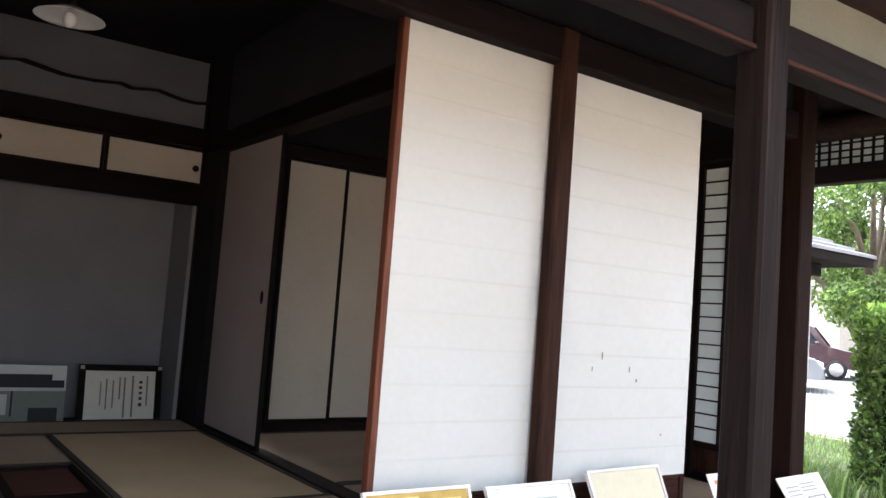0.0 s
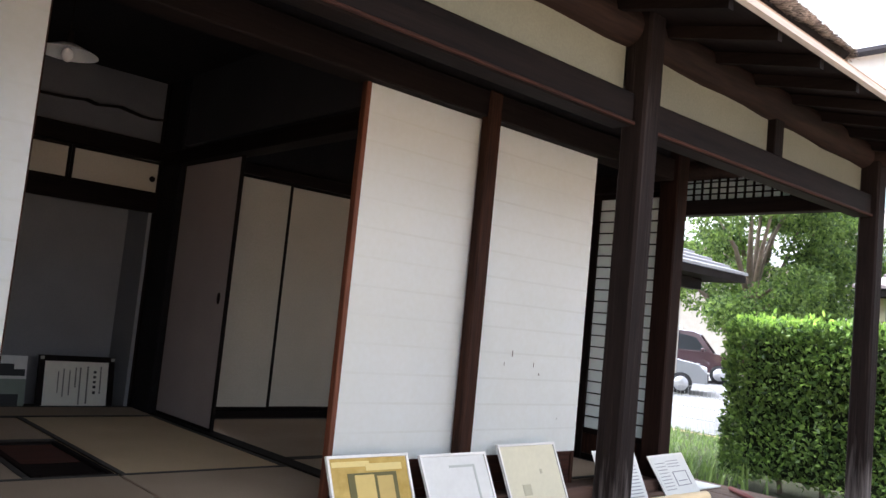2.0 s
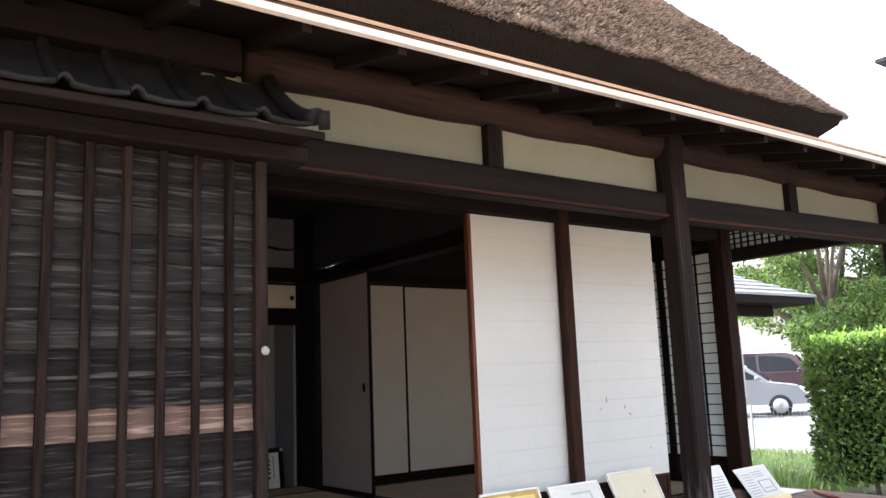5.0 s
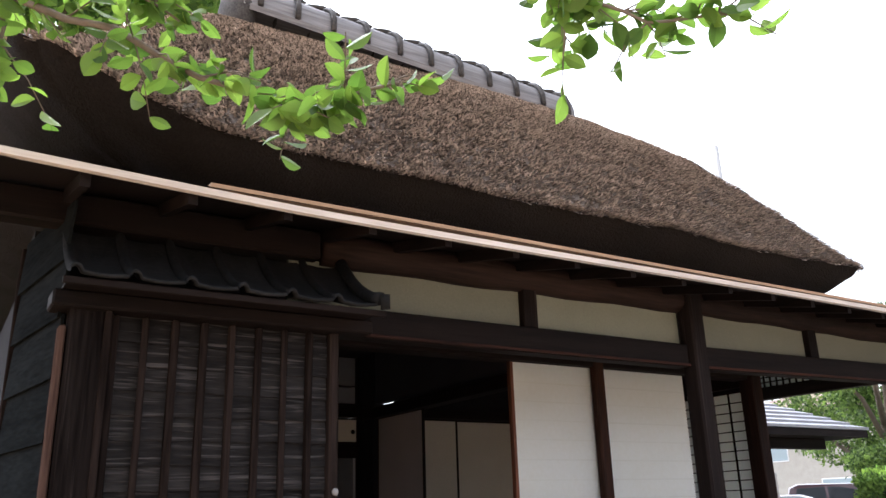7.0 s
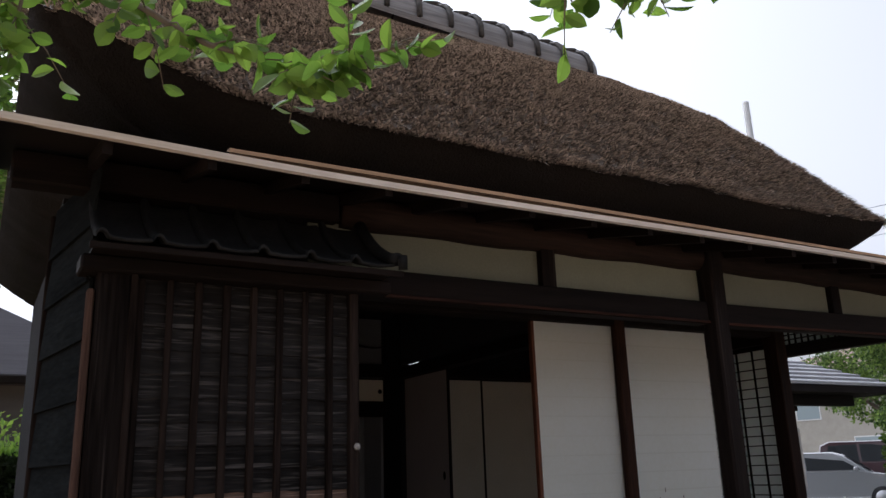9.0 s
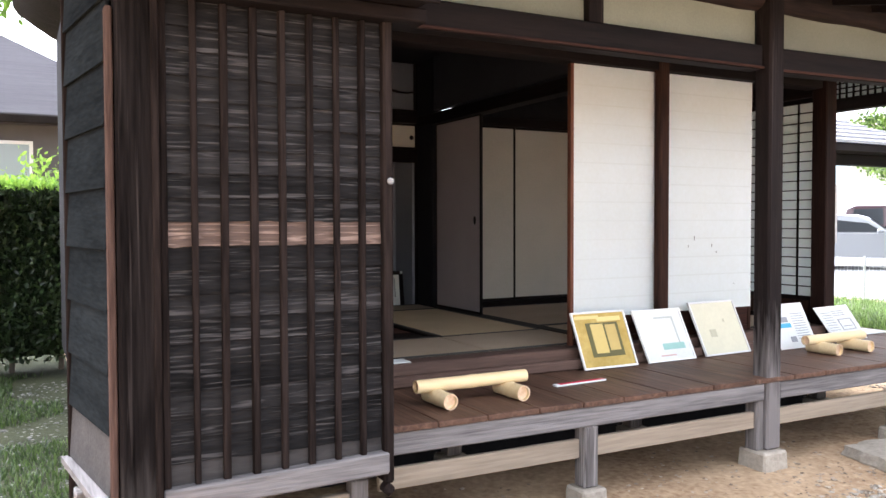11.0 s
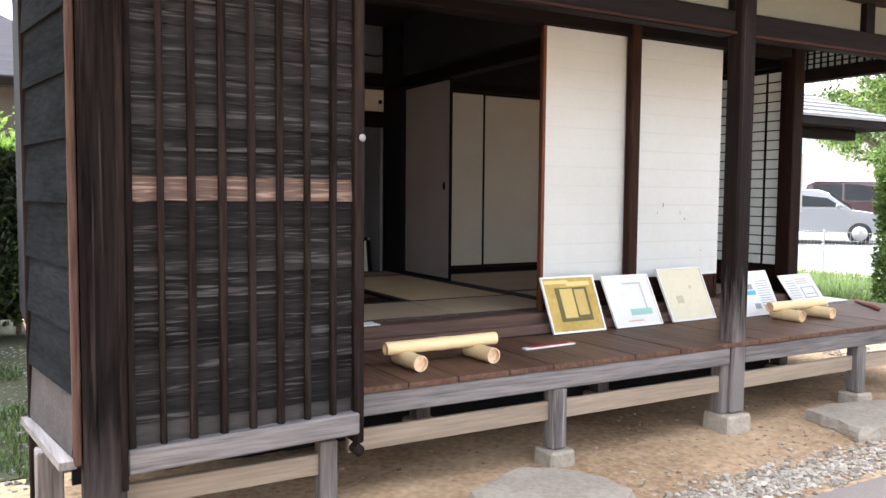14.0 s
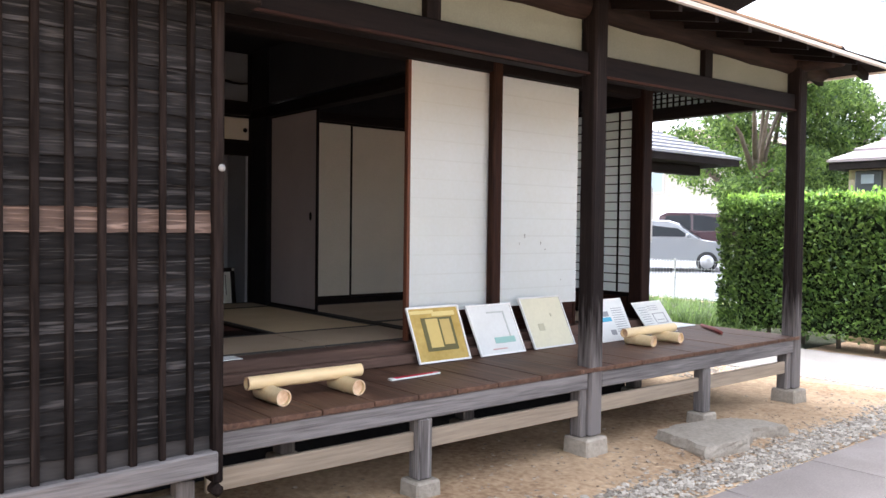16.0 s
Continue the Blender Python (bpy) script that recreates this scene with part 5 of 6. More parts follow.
def tufts(name, spots, h, label, seed, mat=grass_mat):
    rs = np.random.default_rng(seed)
    V, F = [], []
    for x, y in spots:
        a, ln, w = rs.uniform(0, 6.28), rs.uniform(*h), rs.uniform(0.002, 0.005) * (1 + h[1] * 4)
        dx, dy = math.cos(a), math.sin(a)
        k = rs.uniform(0.2, 0.7)
        i = len(V)
        V += [(x - dy * w, y + dx * w, 0), (x + dy * w, y - dx * w, 0), (x + dx * ln * k * 0.4 + dy * w * .7, y + dy * ln * k * 0.4 - dx * w * .7, ln * 0.6), (x + dx * ln * k * 0.4 - dy * w * .7, y + dy * ln * k * 0.4 + dx * w * .7, ln * 0.6), (x + dx * ln * k, y + dy * ln * k, ln * 0.85)]
        F += [(i, i + 1, i + 2, i + 3), (i + 3, i + 2, i + 4)]
    me = bpy.data.meshes.new(name)
    me.from_pydata(V, [], F)
    me.materials.append(mat)
    return tagged(new(name, me), label, "grass", kind="stuff")


sp = []
while len(sp) < 22000:
    x, y = rg.uniform(-6, -2.9), rg.uniform(0.2, 4.6)
    if noise.noise((x * 1.2, y * 1.2, 3)) > -0.15:
        sp.append((x, y))
tufts("weeds", sp, (0.02, 0.08), "low green weeds among gravel", 22, leafy("weed_blade", (0.018, 0.035, 0.009), (0.075, 0.115, 0.03)))
tufts("weeds", [(rg.uniform(6.5, 11), rg.uniform(1.8, 8)) for _ in range(9000)], (0.05, 0.16), "grass verge behind the veranda", 23)
tufts("iris_leaves", [(6.35 + 0.25 * rg.normal(), 2.1 + 0.35 * rg.normal()) for _ in range(260)], (0.25, 0.5), "clump of long iris leaves by the hedge", 24)


tufts("weeds", [(2.55 + 0.10 * rg.normal(), -2.30 + 0.08 * rg.normal()) for _ in range(26)], (0.12, 0.3), "few long grass blades at the edge of the paving", 25)


def hedge(name, x0, x1, y0, y1, h, count, seed, label, faces, leaf=leaf_hedge, lit_top=False):
    rs = np.random.default_rng(seed)
    t = thing(name, label, "hedge", ((x0 + x1) / 2, (y0 + y1) / 2, 0), "hedges")
    P, D = [], []
    areas = {"x0": (y1 - y0) * h, "x1": (y1 - y0) * h, "y0": (x1 - x0) * h, "y1": (x1 - x0) * h, "top": (x1 - x0) * (y1 - y0) * 1.3}
    tot = sum(areas[f] for f in faces)
    for f in faces:
        k = int(count * areas[f] / tot)
        x, y, z = rs.uniform(x0, x1, k), rs.uniform(y0, y1, k), h * rs.uniform(0.06, 1, k) ** 0.85
        dep = np.abs(rs.normal(size=k)) * 0.09 - 0.02
        dv = np.zeros((k, 3))
        if f == "x0":
            x = x0 + dep; dv[:, 0] = -1
        elif f == "x1":
            x = x1 - dep; dv[:, 0] = 1
        elif f == "y0":
            y = y0 + dep; dv[:, 1] = -1
        elif f == "y1":
            y = y1 - dep; dv[:, 1] = 1
        else:
            z = h - dep; dv[:, 2] = 1
        bul = np.array([noise.noise((a * 1.7, b * 1.7, c * 1.7)) for a, b, c in zip(x, y, z)]) * 0.13
        pts = np.stack([x, y, z], 1) + dv * bul[:, None]
        P.append(pts); D.append(dv + (0, 0, 0.5))
    P, D = np.concatenate(P), np.concatenate(D)
    leaves("foliage", P, (0.045, 0.085), leaf, t, D, 0.0, 0.5, seed, "stuff")
    # Brighter leaves on top paint the sunlight falling on the hedge.
    if lit_top:
        k = 9000
        P = np.stack([rs.uniform(x0, x1, k), rs.uniform(y0 - 0.04, y1, k), h + np.abs(rs.normal(size=k)) * 0.05], 1)
        leaves("lit_top_leaves", P, (0.04, 0.08), leaf_bright, t, np.tile((0, -0.2, 1.0), (k, 1)), 0.0, 0.5, seed + 100, "stuff")
    # Solid box; its near-black green stands in for shade between the leaves.
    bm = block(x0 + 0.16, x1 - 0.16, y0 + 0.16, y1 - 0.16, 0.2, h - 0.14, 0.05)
    part("inner_growth", bm, surf("hedge_inside_shade", (0.006, 0.010, 0.004), (0.02, 0.03, 0.012), 8, (1, 1, 1), 0.9, 0.5, 30), t, "solid dark filler for the hedge's shaded inside")
    for i in range(int(max(x1 - x0, y1 - y0) / 0.45)):
        u = (i + 0.5) * 0.45
        bx, by = ((x0 + x1) / 2, y0 + u) if y1 - y0 > x1 - x0 else (x0 + u, (y0 + y1) / 2)
        bm = bmesh.new()
        tube(bm, [(bx, by, 0), (bx + rs.uniform(-0.05, 0.05), by + rs.uniform(-0.05, 0.05), 0.5)], [0.03, 0.022], 7)
        part("stem", bm, bark_brown, t)
    return t


hedge("hedge", 6.45, 7.35, -7.5, 1.76, 1.80, 52000, 31, "dense clipped evergreen hedge, its sunlit top given brighter leaves", ("x0", "top", "y1"), leaf_hedge, True)
hedge("hedge", -8.0, -2.2, 4.45, 5.4, 1.82, 30000, 32, "dense clipped evergreen hedge, face leaves coloured for shade, top leaves for sun", ("y0", "top"), leaf_shaded, True)
for sx, sy, sh, sd in ((-2.8, 5.9, 2.3, 51), (-3.4, 6.0, 2.0, 52), (-4.4, 6.0, 2.1, 53)):
    sb = thing("shrub", "fresh green shrub growing up behind the hedge", "shrub", (sx, sy, 0), "shrubs")
    rs = np.random.default_rng(sd)
    bm = bmesh.new()
    P = []
    for k in range(9):
        e = Vector((sx + rs.normal() * 0.22, sy + rs.normal() * 0.2, sh * rs.uniform(0.8, 1.0)))
        tube(bm, [(sx, sy, 0), (sx + (e.x - sx) * 0.4, sy + (e.y - sy) * 0.4, sh * 0.5), e], [0.018, 0.012, 0.004], 6)
        for j in range(150):
            f = 0.55 + 0.45 * rs.random()
            P.append(tuple(Vector((sx, sy, 0)).lerp(e, f) + Vector(rs.normal(size=3)) * 0.11))
    part("stems", bm, bark_brown, sb, "", True)
    leaves("foliage", P, (0.05, 0.10), leaf_bright, sb, None, 0.0, 0.45, sd, "stuff")


def tree(name, label, base, height, crown, blobs, count, size, material, seed, limbs=7, lean=(0, 0), bark_m=bark_brown, r0=0.14):
    """Tapered trunk, forked limbs, and a crown of clumps of leaves with gaps."""
    rs = np.random.default_rng(seed)
    t = thing(name, label, "tree", base)
    b = Vector(base)
    top = b + Vector((lean[0], lean[1], height * 0.75))
    bm = bmesh.new()
    pts = [b.lerp(top, i / 9) + Vector((0.12 * math.sin(i * 0.9 + seed), 0.12 * math.cos(i * 0.7 + seed), 0)) * (i / 9) for i in range(10)]
    tube(bm, pts, [r0 * (1 - 0.75 * i / 9) for i in range(10)], 10)
    part("trunk", bm, bark_m, t, "", True)
    C = []
    for i in range(blobs):
        a, e = rs.uniform(0, 6.28), rs.uniform(-0.9, 1)
        rr = crown * rs.uniform(0.45, 1.0)
        C.append(b + Vector((lean[0] + rr * math.cos(a) * math.sqrt(1 - min(e * e, .95)), lean[1] + rr * math.sin(a) * math.sqrt(1 - min(e * e, .95)), height * 0.68 + e * height * 0.32)))
    for i in range(limbs):
        c = C[i % len(C)]
        s = pts[rs.integers(3, 8)]
        mid = s.lerp(c, 0.5) + Vector((0, 0, 0.25))
        bm = bmesh.new()
        tube(bm, [s, mid, c], [r0 * 0.42, r0 * 0.28, r0 * 0.1], 7)
        part("limb", bm, bark_m, t, "", True)
    P = []
    per = count // blobs
    for c in C:
        rad = crown * rs.uniform(0.22, 0.40)
        q = rs.normal(size=(per, 3))
        q /= np.linalg.norm(q, axis=1)[:, None]
        q *= rad * rs.uniform(0.45, 1.0, per)[:, None] ** 0.6
        q[:, 2] *= 0.62
        P.append(q + np.array(c))
    leaves("crown", np.concatenate(P), size, material, t, None, 0.35, 0.5, seed, "stuff")
    return t

# ---- beyond the garden ----
tree("garden_tree", "leafy garden tree with pale forked trunk behind the hedge", (11.6, 4.0, 0), 4.8, 1.8, 26, 21000, (0.05, 0.10), leaf_tree, 41, 9, (-0.2, 0.2))
tree("garden_tree", "broad leafy tree behind the hedge", (13.4, 5.0, 0), 5.0, 2.2, 28, 24000, (0.06, 0.11), leaf_tree, 42, 8)
tree("garden_tree", "dark dense tree behind the hedge", (14.2, 4.4, 0), 4.6, 2.0, 24, 17000, (0.06, 0.11), leaf_tree, 44, 6)
tree("tall_tree", "tall dark leafy tree behind the thatched roof", (-2.2, 7.6, 0), 12.0, 3.0, 44, 36000, (0.10, 0.2), leaf_far, 45, 8, (0, 0), bark_brown, 0.22)

roof_tile = surf("pale_roof_tile", (0.20, 0.205, 0.225), (0.33, 0.335, 0.355), 3, (1, 1, 1), 0.45, 0.2, 40, 0.5)
gutter = surf("dark_gutter", (0.014, 0.012, 0.012), (0.026, 0.022, 0.022), 4, (1, 1, 1), 0.85, 0.1, 40, spec=0.05)


def hip_hut(name, label, tip, wx, wy, rise, rows, wall_mat, tile, eave_drop=0.10, turn=0.0):
    """A small tiled hip-roofed hut; tip is the eave corner placed to fit the camera's view."""
    x0, y0, z = tip
    x1, y1 = x0 + wx, y0 + wy
    t = thing(name, label, "outbuilding", ((x0 + x1) / 2, (y0 + y1) / 2, 0), "outbuildings")
    if wall_mat:
        part("wall", block(x0 + 0.20, x1 - 0.20, min(y0, y1) + 0.20, max(y0, y1) - 0.20, 0.0, z - 0.05, 0.0), wall_mat, t)
    else:
        for px in (0.28, 0.80):
            part("gate_post", block(x0 + wx * px, x0 + wx * px + 0.18, y1 - 0.9, y1 - 0.72, 0.0, z - 0.1, 0.01), dark_z, t)
        for k in range(3):
            part("bracket", block(min(x0, x1) + 0.5, max(x0, x1) - 0.5, y0 + 0.35 + k * 0.9, y0 + 0.50 + k * 0.9, z - 0.24, z - 0.101, 0.01), dark_x, t)
    cx, cy = (x0 + x1) / 2, (y0 + y1) / 2
    core = bmesh.new()
    for k in range(rows):
        f0, f1 = k / rows, (k + 1) / rows
        bm = bmesh.new()
        def ring(f, dz):
            s = 1 - f * 0.92
            return [bm.verts.new((cx + (a - cx) * s, cy + (b - cy) * s, z + rise * f + dz)) for a, b in ((x0, y0), (x1, y0), (x1, y1), (x0, y1))]
        a, b, c = ring(f0, 0.030), ring(f1, 0.0), ring(f0, -0.006)
        for i in range(4):
            j = (i + 1) % 4
            bm.faces.new((a[i], a[j], b[j], b[i]))
            bm.faces.new((c[i], c[j], a[j], a[i]))
        bm.faces.new(b)
        part("tile_course", bm, tile, t)
    bm = block(min(x0, x1) + 0.02, max(x0, x1) - 0.02, min(y0, y1) + 0.02, max(y0, y1) - 0.02, z - eave_drop, z - 0.014, 0.0)
    part("eave", bm, gutter, t, "dark eave board and gutter")
    return t


dark_wall = surf("dark_board_wall", (0.03, 0.026, 0.024), (0.07, 0.06, 0.055), 6, ALONG_Z, 0.7, 0.3, 60)
lap = surf("tan_lap_siding", (0.42, 0.37, 0.27), (0.52, 0.46, 0.35), 3, (1, 1, 1), 0.7, 0.1, 40)
hip_hut("roofed_gate", "roofed wooden gate with a pale tiled hip roof", (7.7, 2.21, 2.47), -2.6, 4.1, 0.80, 10, None, roof_tile)
hut2 = hip_hut("tiled_porch", "tan sided porch with a pale brown tiled hip roof", (7.4, 0.82, 2.345), 4.0, -4.9, 1.25, 9, lap, surf("mauve_roof_tile", (0.22, 0.19, 0.195), (0.34, 0.295, 0.30), 3, (1, 1, 1), 0.5, 0.2, 40, 0.5))
for z in np.arange(0.3, 2.1, 0.14):
    part("siding_board", block(7.575, 7.598, -3.88, 0.60, z, z + 0.125, 0.003), lap, hut2)
part("meter_box", block(7.50, 7.574, 0.18, 0.50, 1.92, 2.22, 0.01), plain("grey_box", (0.06, 0.065, 0.075), 0.4), hut2, "dark grey meter box")
part("meter_glass", block(7.49, 7.499, 0.26, 0.42, 2.05, 2.17, 0.004), plain("meter_glass", (0.25, 0.28, 0.32), 0.15), hut2)


def house(name, label, x0, x1, y0, y1, h, wall_m, roof_m, rise, wins, facade, ridge_x=True, over=0.5):
    t = thing(name, label, "house", ((x0 + x1) / 2, (y0 + y1) / 2, 0), "neighbouring houses")
    part("wall", block(x0, x1, y0, y1, 0, h, 0.0), wall_m, t)
    bm = bmesh.new()
    a, b, c, d = x0 - over, x1 + over, y0 - over, y1 + over
    lo = [bm.verts.new(p) for p in ((a, c, h), (b, c, h), (b, d, h), (a, d, h))]
    eb = [bm.verts.new((v.co.x, v.co.y, h - 0.14)) for v in lo]
    inset = min(b - a, d - c) / 2
    if b - a > d - c:
        r = [bm.verts.new((a + inset, (c + d) / 2, h + rise)), bm.verts.new((b - inset, (c + d) / 2, h + rise))]
        fs = ((lo[0], lo[1], r[1], r[0]), (lo[1], lo[2], r[1]), (lo[2], lo[3], r[0], r[1]), (lo[3], lo[0], r[0]))
    else:
        r = [bm.verts.new(((a + b) / 2, c + inset, h + rise)), bm.verts.new(((a + b) / 2, d - inset, h + rise))]
        fs = ((lo[0], lo[1], r[0]), (lo[1], lo[2], r[1], r[0]), (lo[2], lo[3], r[1]), (lo[3], lo[0], r[0], r[1]))
    for f in fs:
        bm.faces.new(f)
    for i in range(4):
        bm.faces.new((eb[i], eb[(i + 1) % 4], lo[(i + 1) % 4], lo[i]))
    bm.faces.new(eb[::-1])
    part("roof", bm, roof_m, t)
    part("gutter", block(a - 0.1, b + 0.1, c - 0.10, c - 0.004, h - 0.17, h - 0.02, 0.02), gutter, t, "dark rain gutter along the eave")
    for u, z, w, hh in wins:
        if facade == "y0":
            f = lambda e0, e1, za, zb, p0, p1: block(e0, e1, y0 - p1, y0 - p0, za, zb, 0.0)
        else:
            f = lambda e0, e1, za, zb, p0, p1: block(x0 - p1, x0 - p0, e0, e1, za, zb, 0.0)
        wn_ = part("window", f(u - w / 2, u + w / 2, z, z + hh, 0.004, 0.03), plain("sash_white", (0.7, 0.7, 0.68), 0.4) if "sash_white" not in bpy.data.materials else bpy.data.materials["sash_white"], t)
        part("pane", f(u - w / 2 + 0.06, u + w / 2 - 0.06, z + 0.06, z + hh - 0.06, 0.031, 0.036), bpy.data.materials.get("dull_glass") or plain("dull_glass", (0.30, 0.36, 0.37), 0.08), wn_)
    return t


grey_house = surf("grey_stucco", (0.085, 0.08, 0.08), (0.115, 0.11, 0.11), 3, (1, 1, 1), 0.9, 0.2, 90)
slate = surf("lilac_roof", (0.05, 0.048, 0.054), (0.085, 0.082, 0.09), 3, (0.3, 9, 1), 0.9, 0.3, 30, 0.5, spec=0.0)
cream_house = surf("cream_stucco", (0.36, 0.335, 0.285), (0.44, 0.41, 0.355), 3, (1, 1, 1), 0.9, 0.2, 90)
house("neighbour_house", "grey house with a lilac tiled roof beyond the hedge", -14, -1.0, 11.5, 19, 3.35, grey_house, slate, 2.7, ((-3.75, 1.35, 1.6, 1.58),), "y0")
house("far_house", "cream two-storey house beyond the car park", 38, 52, 19, 33, 6.2, cream_house, surf("brown_roof", (0.16, 0.11, 0.09), (0.24, 0.17, 0.14), 3, (1, 1, 1), 0.7, 0.2, 30), 2.2, ((22.5, 0.4, 1.8, 2.2), (26, 3.6, 1.6, 1.3), (29, 0.6, 1.8, 1.8)), "x0")
house("far_house", "pale house beyond the trees", 40, 52, -4, 10, 5.8, cream_house, slate, 2.0, ((0, 1.0, 1.7, 1.3), (5, 3.4, 1.6, 1.3)), "x0")
house("tall_building", "pale three-storey building with rows of windows", 27.5, 38, -8, 9.2, 12.6, surf("pale_tile_wall", (0.55, 0.54, 0.52), (0.64, 0.63, 0.60), 2, (1, 1, 1), 0.7, 0.1, 60), slate, 1.0, tuple((u, z, 1.3, 1.4) for u in (-6, -3, 0, 3, 6, 8) for z in (1.2, 4.0, 6.8, 9.6)), "x0")

meter = thing("meter_cabinet", "narrow pale grey cabinet fixed beside the corner post", "cabinet", (2.49, 0.03, 1.3))
part("case", block(2.475, 2.545, -0.03, 0.06, 1.33, 1.80, 0.006), plain("pale_cabinet", (0.45, 0.45, 0.44), 0.5), meter)
part("lid", block(2.485, 2.535, -0.036, -0.0305, 1.35, 1.78, 0.002), plain("pale_cabinet_lid", (0.5, 0.5, 0.49), 0.5), meter)

# fence
fence = thing("wire_fence", "low pale welded wire fence along the car park", "fence", (11.0, 5, 0))
wire = plain("fence_wire", (0.55, 0.56, 0.55), 0.5)
for i in range(5):
    y = 1.6 + i * 2.0
    bm = bmesh.new()
    tube(bm, [(11.0, y, 0), (11.0, y, 0.85)], [0.02, 0.02], 8)
    part("post", bm, wire, fence)
bm = bmesh.new()
for i in range(120):
    box(bm, 10.998, 11.002, 1.6 + i * 0.075, 1.6 + i * 0.075 + 0.004, 0.03, 0.82)
tagged(part("upright_wires", bm, wire, fence), kind="stuff")
for z in (0.05, 0.25, 0.45, 0.65, 0.81):
    part("cross_wire", block(10.994, 10.9975, 1.6, 10.6, z, z + 0.006, 0.0), wire, fence)

# cars
rubber, steel = plain("tyre_rubber", (0.015, 0.015, 0.016), 0.8), plain("alloy", (0.5, 0.5, 0.52), 0.3, 0.8)
dark_glass = plain("car_glass", (0.03, 0.035, 0.04), 0.08)


def car(label, at, heading, paint, tall=False):
    """A small hatchback, nose towards +x before it is turned."""
    t = thing("car", label, "car", at, "parked cars")
    m = Matrix.Translation(at) @ Matrix.Rotation(heading, 4, "Z")
    H = 1.66 if tall else 1.50
    side = [(-1.85, 0.32), (-1.92, 0.62), (-1.88, 0.98), (1.0 if tall else 0.75, 0.98), (1.70, 0.84), (1.90, 0.62), (1.92, 0.34)]
    cab = [(-1.86, 0.96), (-1.72, H - 0.12), (-1.45, H), (0.15 if not tall else 0.35, H - 0.02), (0.42 if not tall else 0.6, H - 0.10), (1.05 if not tall else 1.08, 0.96)]
    def loft(outline, wmid, wedge, segs):
        bm = bmesh.new()
        rows = []
        for yy, k in segs:
            cx = sum(p[0] for p in outline) / len(outline)
            rows.append([bm.verts.new((cx + (x - cx) * k, yy, 0.32 + (z - 0.32) * (1 - (1 - k) * 0.5))) for x, z in outline])
        for r, q in zip(rows, rows[1:]):
            n = len(outline)
            for i in range(n):
                bm.faces.new((r[i], r[(i + 1) % n], q[(i + 1) % n], q[i]))
        bm.faces.new(rows[0]); bm.faces.new(rows[-1][::-1])
        bmesh.ops.recalc_face_normals(bm, faces=bm.faces[:])
        return bm
    bm = loft(side, 0, 0, ((-0.84, 0.965), (-0.80, 0.99), (-0.4, 1.0), (0.4, 1.0), (0.80, 0.99), (0.84, 0.965)))
    bmesh.ops.transform(bm, matrix=m, verts=bm.verts)
    part("body", bm, paint, t)
    bm = loft(cab, 0, 0, ((-0.72, 0.95), (-0.5, 1.0), (0.5, 1.0), (0.72, 0.95)))
    for v in bm.verts:
        if v.co.z < 1.0:
            v.co.y *= 1.12
    bmesh.ops.transform(bm, matrix=m, verts=bm.verts)
    part("cabin", bm, paint, t)
    zt, zb = H - 0.14, 1.01
    for s in (-1, 1):
        for pts in (((-1.55, zb), (-1.45, zt), (-0.62, zt + 0.02), (-0.60, zb)), ((-0.52, zb), (-0.54, zt + 0.02), (0.22 if not tall else 0.35, zt), (0.78, zb))):
            bm = bmesh.new()
            vs = []
            for x, z in pts:
                k = (z - zb) / (zt - zb)
                vs.append(bm.verts.new((x, s * (0.806 - 0.082 * k + 0.004), z)))
            f = bm.faces.new(vs)
            bmesh.ops.solidify(bm, geom=[f], thickness=0.006)
            bmesh.ops.transform(bm, matrix=m, verts=bm.verts)
            part("side_window", bm, dark_glass, t)
        for x in (-1.2, 1.22):
            bm = bmesh.new()
            tube(bm, [(x, s * 0.70, 0.30), (x, s * 0.855, 0.30)], [0.30, 0.29], 22)
            bmesh.ops.transform(bm, matrix=m, verts=bm.verts)
            w = part("wheel", bm, rubber, t, "", True)
            bm = bmesh.new()
            tube(bm, [(x, s * 0.83, 0.30), (x, s * 0.862, 0.30)], [0.20, 0.19], 18)
            bmesh.ops.transform(bm, matrix=m, verts=bm.verts)
            part("rim", bm, steel, w, "", True)
        bm = block(1.66, 1.87, s * 0.70 - 0.12, s * 0.70 + 0.10, 0.62, 0.78, 0.03)
        bmesh.ops.transform(bm, matrix=m, verts=bm.verts)
        part("headlight", bm, plain("lamp_glass", (0.6, 0.62, 0.65), 0.1) if "lamp_glass" not in bpy.data.materials else bpy.data.materials["lamp_glass"], t)
        bm = block(0.62, 0.74, s * 0.95 - 0.07, s * 0.95 + 0.07, 0.98, 1.10, 0.03)
        bmesh.ops.transform(bm, matrix=m, verts=bm.verts)
        part("mirror", bm, paint, t)
    bm = bmesh.new()
    x0, x1 = (0.44, 1.03) if not tall else (0.62, 1.06)
    v = [bm.verts.new(p) for p in ((x1 + 0.012, -0.72, 1.0), (x1 + 0.012, 0.72, 1.0), (x0 + 0.012, 0.60, H - 0.12), (x0 + 0.012, -0.60, H - 0.12))]
    f = bm.faces.new(v)
    bmesh.ops.solidify(bm, geom=[f], thickness=-0.006)
    bmesh.ops.transform(bm, matrix=m, verts=bm.verts)
    part("windscreen", bm, dark_glass, t)
    bm = block(1.915, 1.935, -0.5, 0.5, 0.40, 0.60, 0.01)
    bmesh.ops.transform(bm, matrix=m, verts=bm.verts)
    part("grille", bm, rubber, t)
    bm = block(1.936, 1.945, -0.17, 0.17, 0.42, 0.50, 0.0)
    bmesh.ops.transform(bm, matrix=m, verts=bm.verts)
    part("number_plate", bm, white_frame, t)
    return t


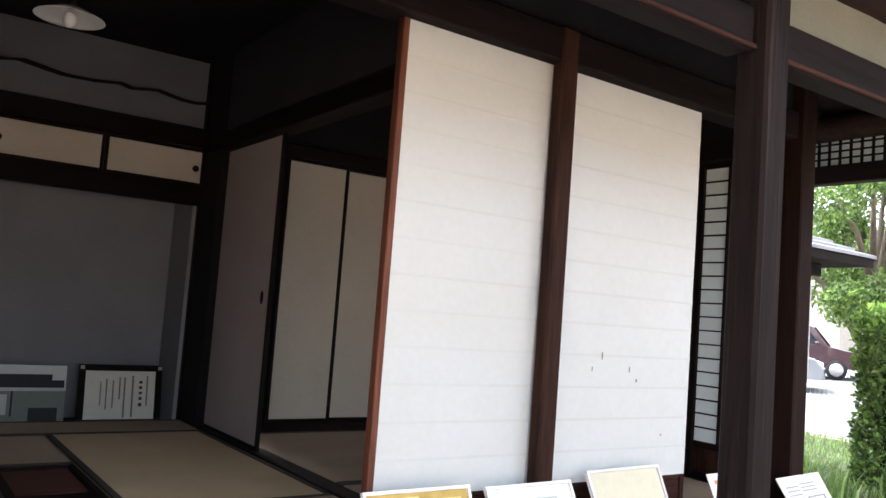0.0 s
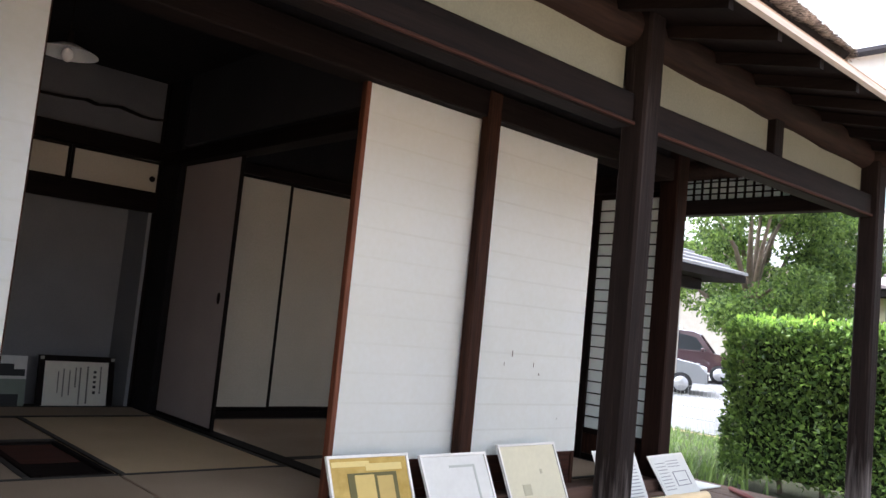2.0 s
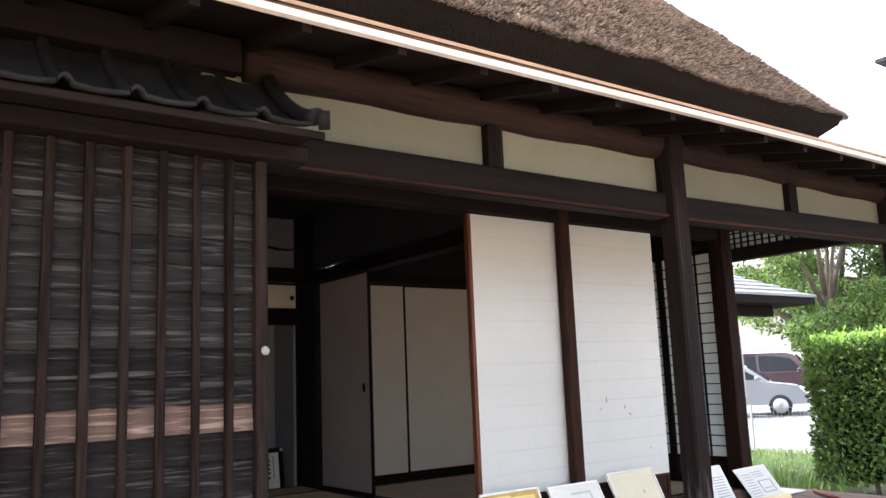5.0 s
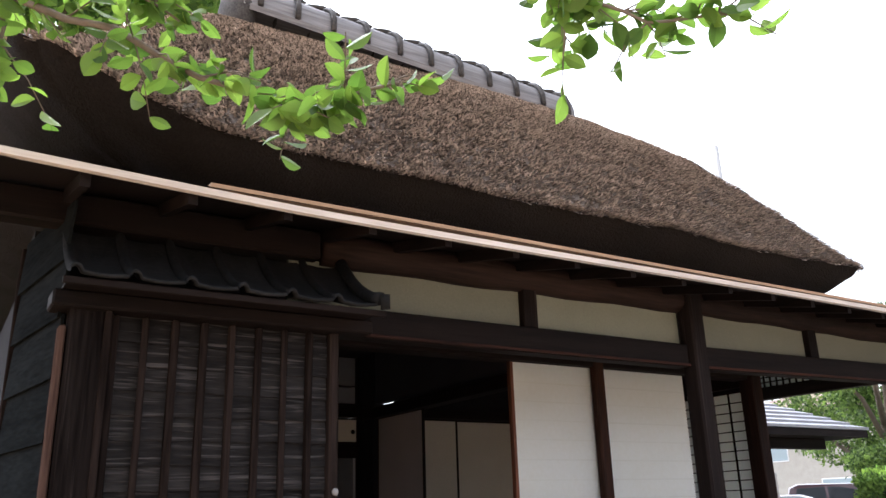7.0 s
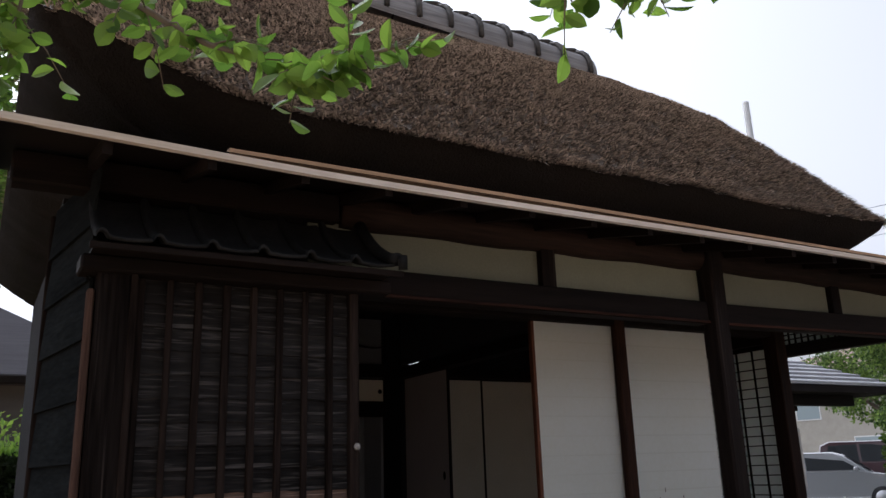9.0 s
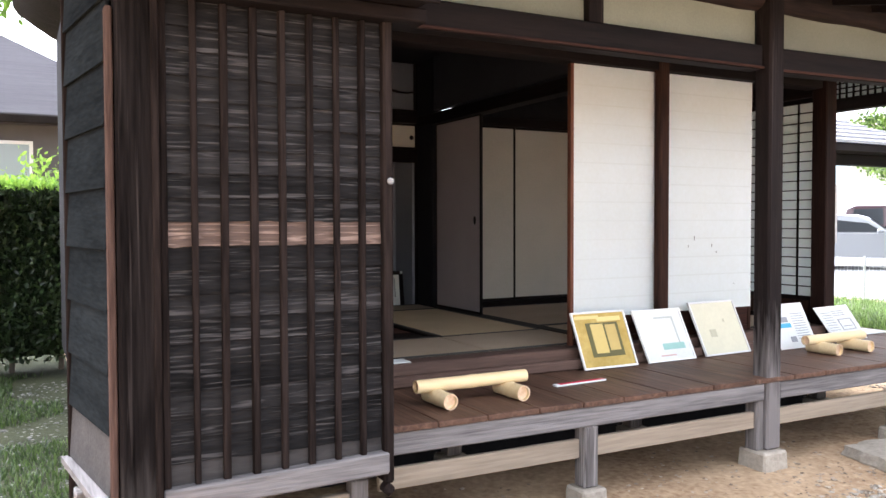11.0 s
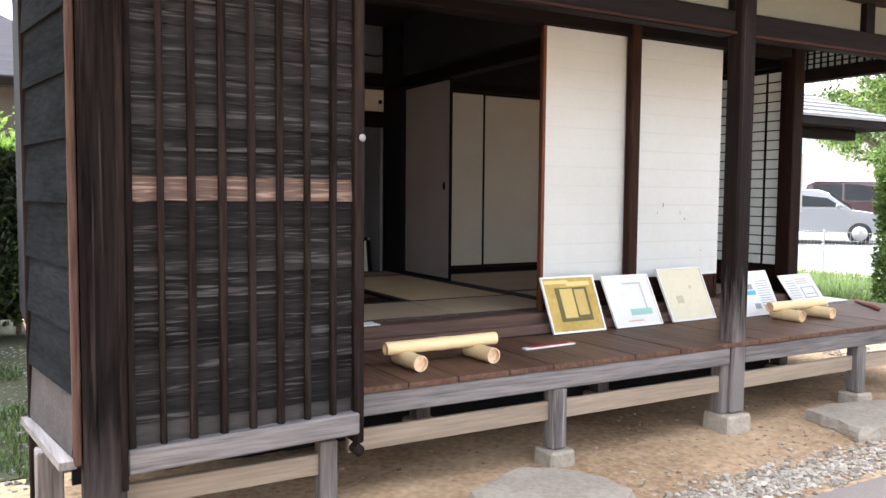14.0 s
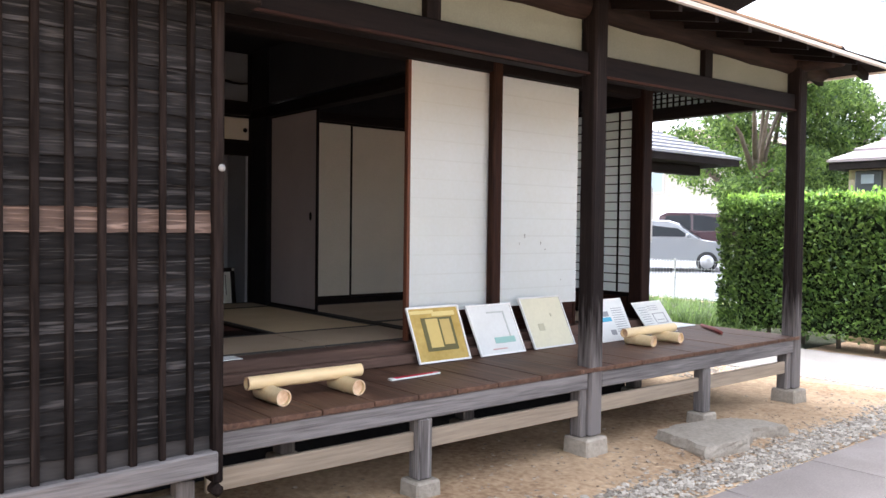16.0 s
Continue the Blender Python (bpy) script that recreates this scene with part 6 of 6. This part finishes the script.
def paint(name, c):
    m = plain(name, c, 0.25)
    m.node_tree.nodes["Principled BSDF"].inputs["Coat Weight"].default_value = 0.6
    return m


car("silver white hatchback parked in the car park", (17.3, 10.35, 0.215), radians(-57), paint("silver_paint", (0.27, 0.28, 0.295)))
car("dark plum and white box car parked behind", (22.1, 11.85, 0.39), radians(-61), paint("plum_paint", (0.06, 0.03, 0.035)), True)

# pole and cables
pole = thing("utility_pole", "grey concrete utility pole with cross arm and cables", "utility pole", (18.7, 12.43, 0.2))
bm = bmesh.new()
tube(bm, [(18.7, 12.43, 0.2), (18.7, 12.43, 13.4)], [0.16, 0.11], 12)
part("shaft", bm, surf("pole_concrete", (0.34, 0.34, 0.34), (0.44, 0.44, 0.43), 3, (1, 1, 1), 0.8, 0.2, 40), pole, "", True)
part("cross_arm", block(18.2, 19.6, 12.38, 12.48, 8.6, 8.7, 0.0), steel, pole)
for k, (x, z) in enumerate(((18.3, 8.75), (19.5, 8.75), (18.7, 8.0))):
    bm = bmesh.new()
    tube(bm, [(x + 0.55 * i, 12.43 - i * 3.4, z - 1.6 * (i / 10) * (1 - i / 10) * 4 * 0.35) for i in range(11)], [0.009] * 11, 5)
    part("cable", bm, rubber, pole)

# ---- overhanging boughs near the path ----
myrtle = thing("overhanging_tree", "smooth-barked tree with fresh bright leaves arching over the path", "tree", (-5.6, -5.4, 0))
bm = bmesh.new()
tube(bm, [(-5.6, -5.4, 0), (-5.5, -5.3, 1.2), (-5.2, -5.0, 2.4), (-5.0, -4.6, 3.3)], [0.10, 0.085, 0.07, 0.05], 10)
part("trunk", bm, bark_brown, myrtle, "", True)
rb = np.random.default_rng(77)
LP, LD = [], []


def bough(points, r, twigs, spread, per):
    pts = [Vector(p) for p in points]
    bm = bmesh.new()
    fine = []
    for a, b in zip(pts, pts[1:]):
        fine += [a.lerp(b, i / 4) + 0.015 * noise.noise_vector(a.lerp(b, i / 4) * 6) for i in range(4)]
    fine.append(pts[-1])
    n = len(fine)
    tube(bm, fine, [r * (1 - 0.8 * i / (n - 1)) + 0.0012 for i in range(n)], 6)
    for _ in range(twigs):
        k = rb.uniform(0.25, 1.0)
        i = min(int(k * (n - 1)), n - 2)
        s = fine[i]
        d = (fine[i + 1] - fine[i]).normalized()
        w = (d + Vector(rb.normal(size=3)) * 0.8)
        w.z *= 0.5
        w.normalize()
        ln = rb.uniform(0.5, 1.0) * spread
        e = s + w * ln + Vector((0, 0, -0.05 * ln))
        mid = s.lerp(e, 0.5) + Vector((0, 0, 0.02))
        tube(bm, [s, mid, e], [0.0026, 0.002, 0.0012], 5)
        for q in range(per):
            f = (q + 0.6) / per
            p = s.lerp(e, f)
            side = w.cross(Vector((0, 0, 1))).normalized() * (1 if q % 2 else -1)
            LP.append(tuple(p))
            LD.append(tuple((w * 0.6 + side * 1.1 + Vector((0, 0, 0.1))) * 1.3))
    part("bough", bm, bark_brown, myrtle, "", True)


def near(px, py, d):
    """A place fitted to the camera's view: px across and py down in units of the half width, d metres ahead of the
    camera.
    """
    f = Vector((0.5187, 0.8549, 0)).normalized()
    f = Vector((f.x * 0.925, f.y * 0.925, 0.380))
    r = Vector((0.858, -0.513, 0.0))
    u = r.cross(f)
    h = 0.5487
    px -= 0.08
    return Vector((-3.235, -4.38, 1.58)) + d * (f + r * px * h - u * py * h)


bough([(-5.0, -4.6, 3.3), near(-1.25, -0.72, 2.3), near(-1.0, -0.48, 2.2), near(-0.62, -0.34, 2.15), near(-0.45, -0.24, 2.1), near(-0.25, -0.16, 2.05), near(-0.02, -0.22, 2.0)], 0.014, 40, 0.22, 6)
bough([(-5.0, -4.6, 3.3), near(-1.2, -0.85, 2.4), near(-0.95, -0.55, 2.3), near(-0.85, -0.35, 2.25), near(-0.9, -0.2, 2.2)], 0.011, 36, 0.27, 7)
bough([(-5.0, -4.6, 3.3), near(-1.1, -1.0, 2.5), near(-0.8, -0.58, 2.45), near(-0.62, -0.45, 2.4), near(-0.48, -0.36, 2.4)], 0.011, 34, 0.27, 7)
bough([(-5.0, -4.6, 3.3), near(0.0, -1.15, 2.2), near(0.18, -0.60, 2.1), near(0.30, -0.42, 2.05), near(0.52, -0.34, 2.0), near(0.74, -0.36, 1.95)], 0.008, 32, 0.17, 5)
bough([near(0.1, -1.0, 2.15), near(0.25, -0.7, 2.1), near(0.34, -0.44, 2.05), near(0.34, -0.28, 2.05)], 0.006, 24, 0.16, 5)
leaves("crown", LP, (0.05, 0.085), leaf_near, myrtle, LD, 0.30, 0.62, 78, "stuff", True)
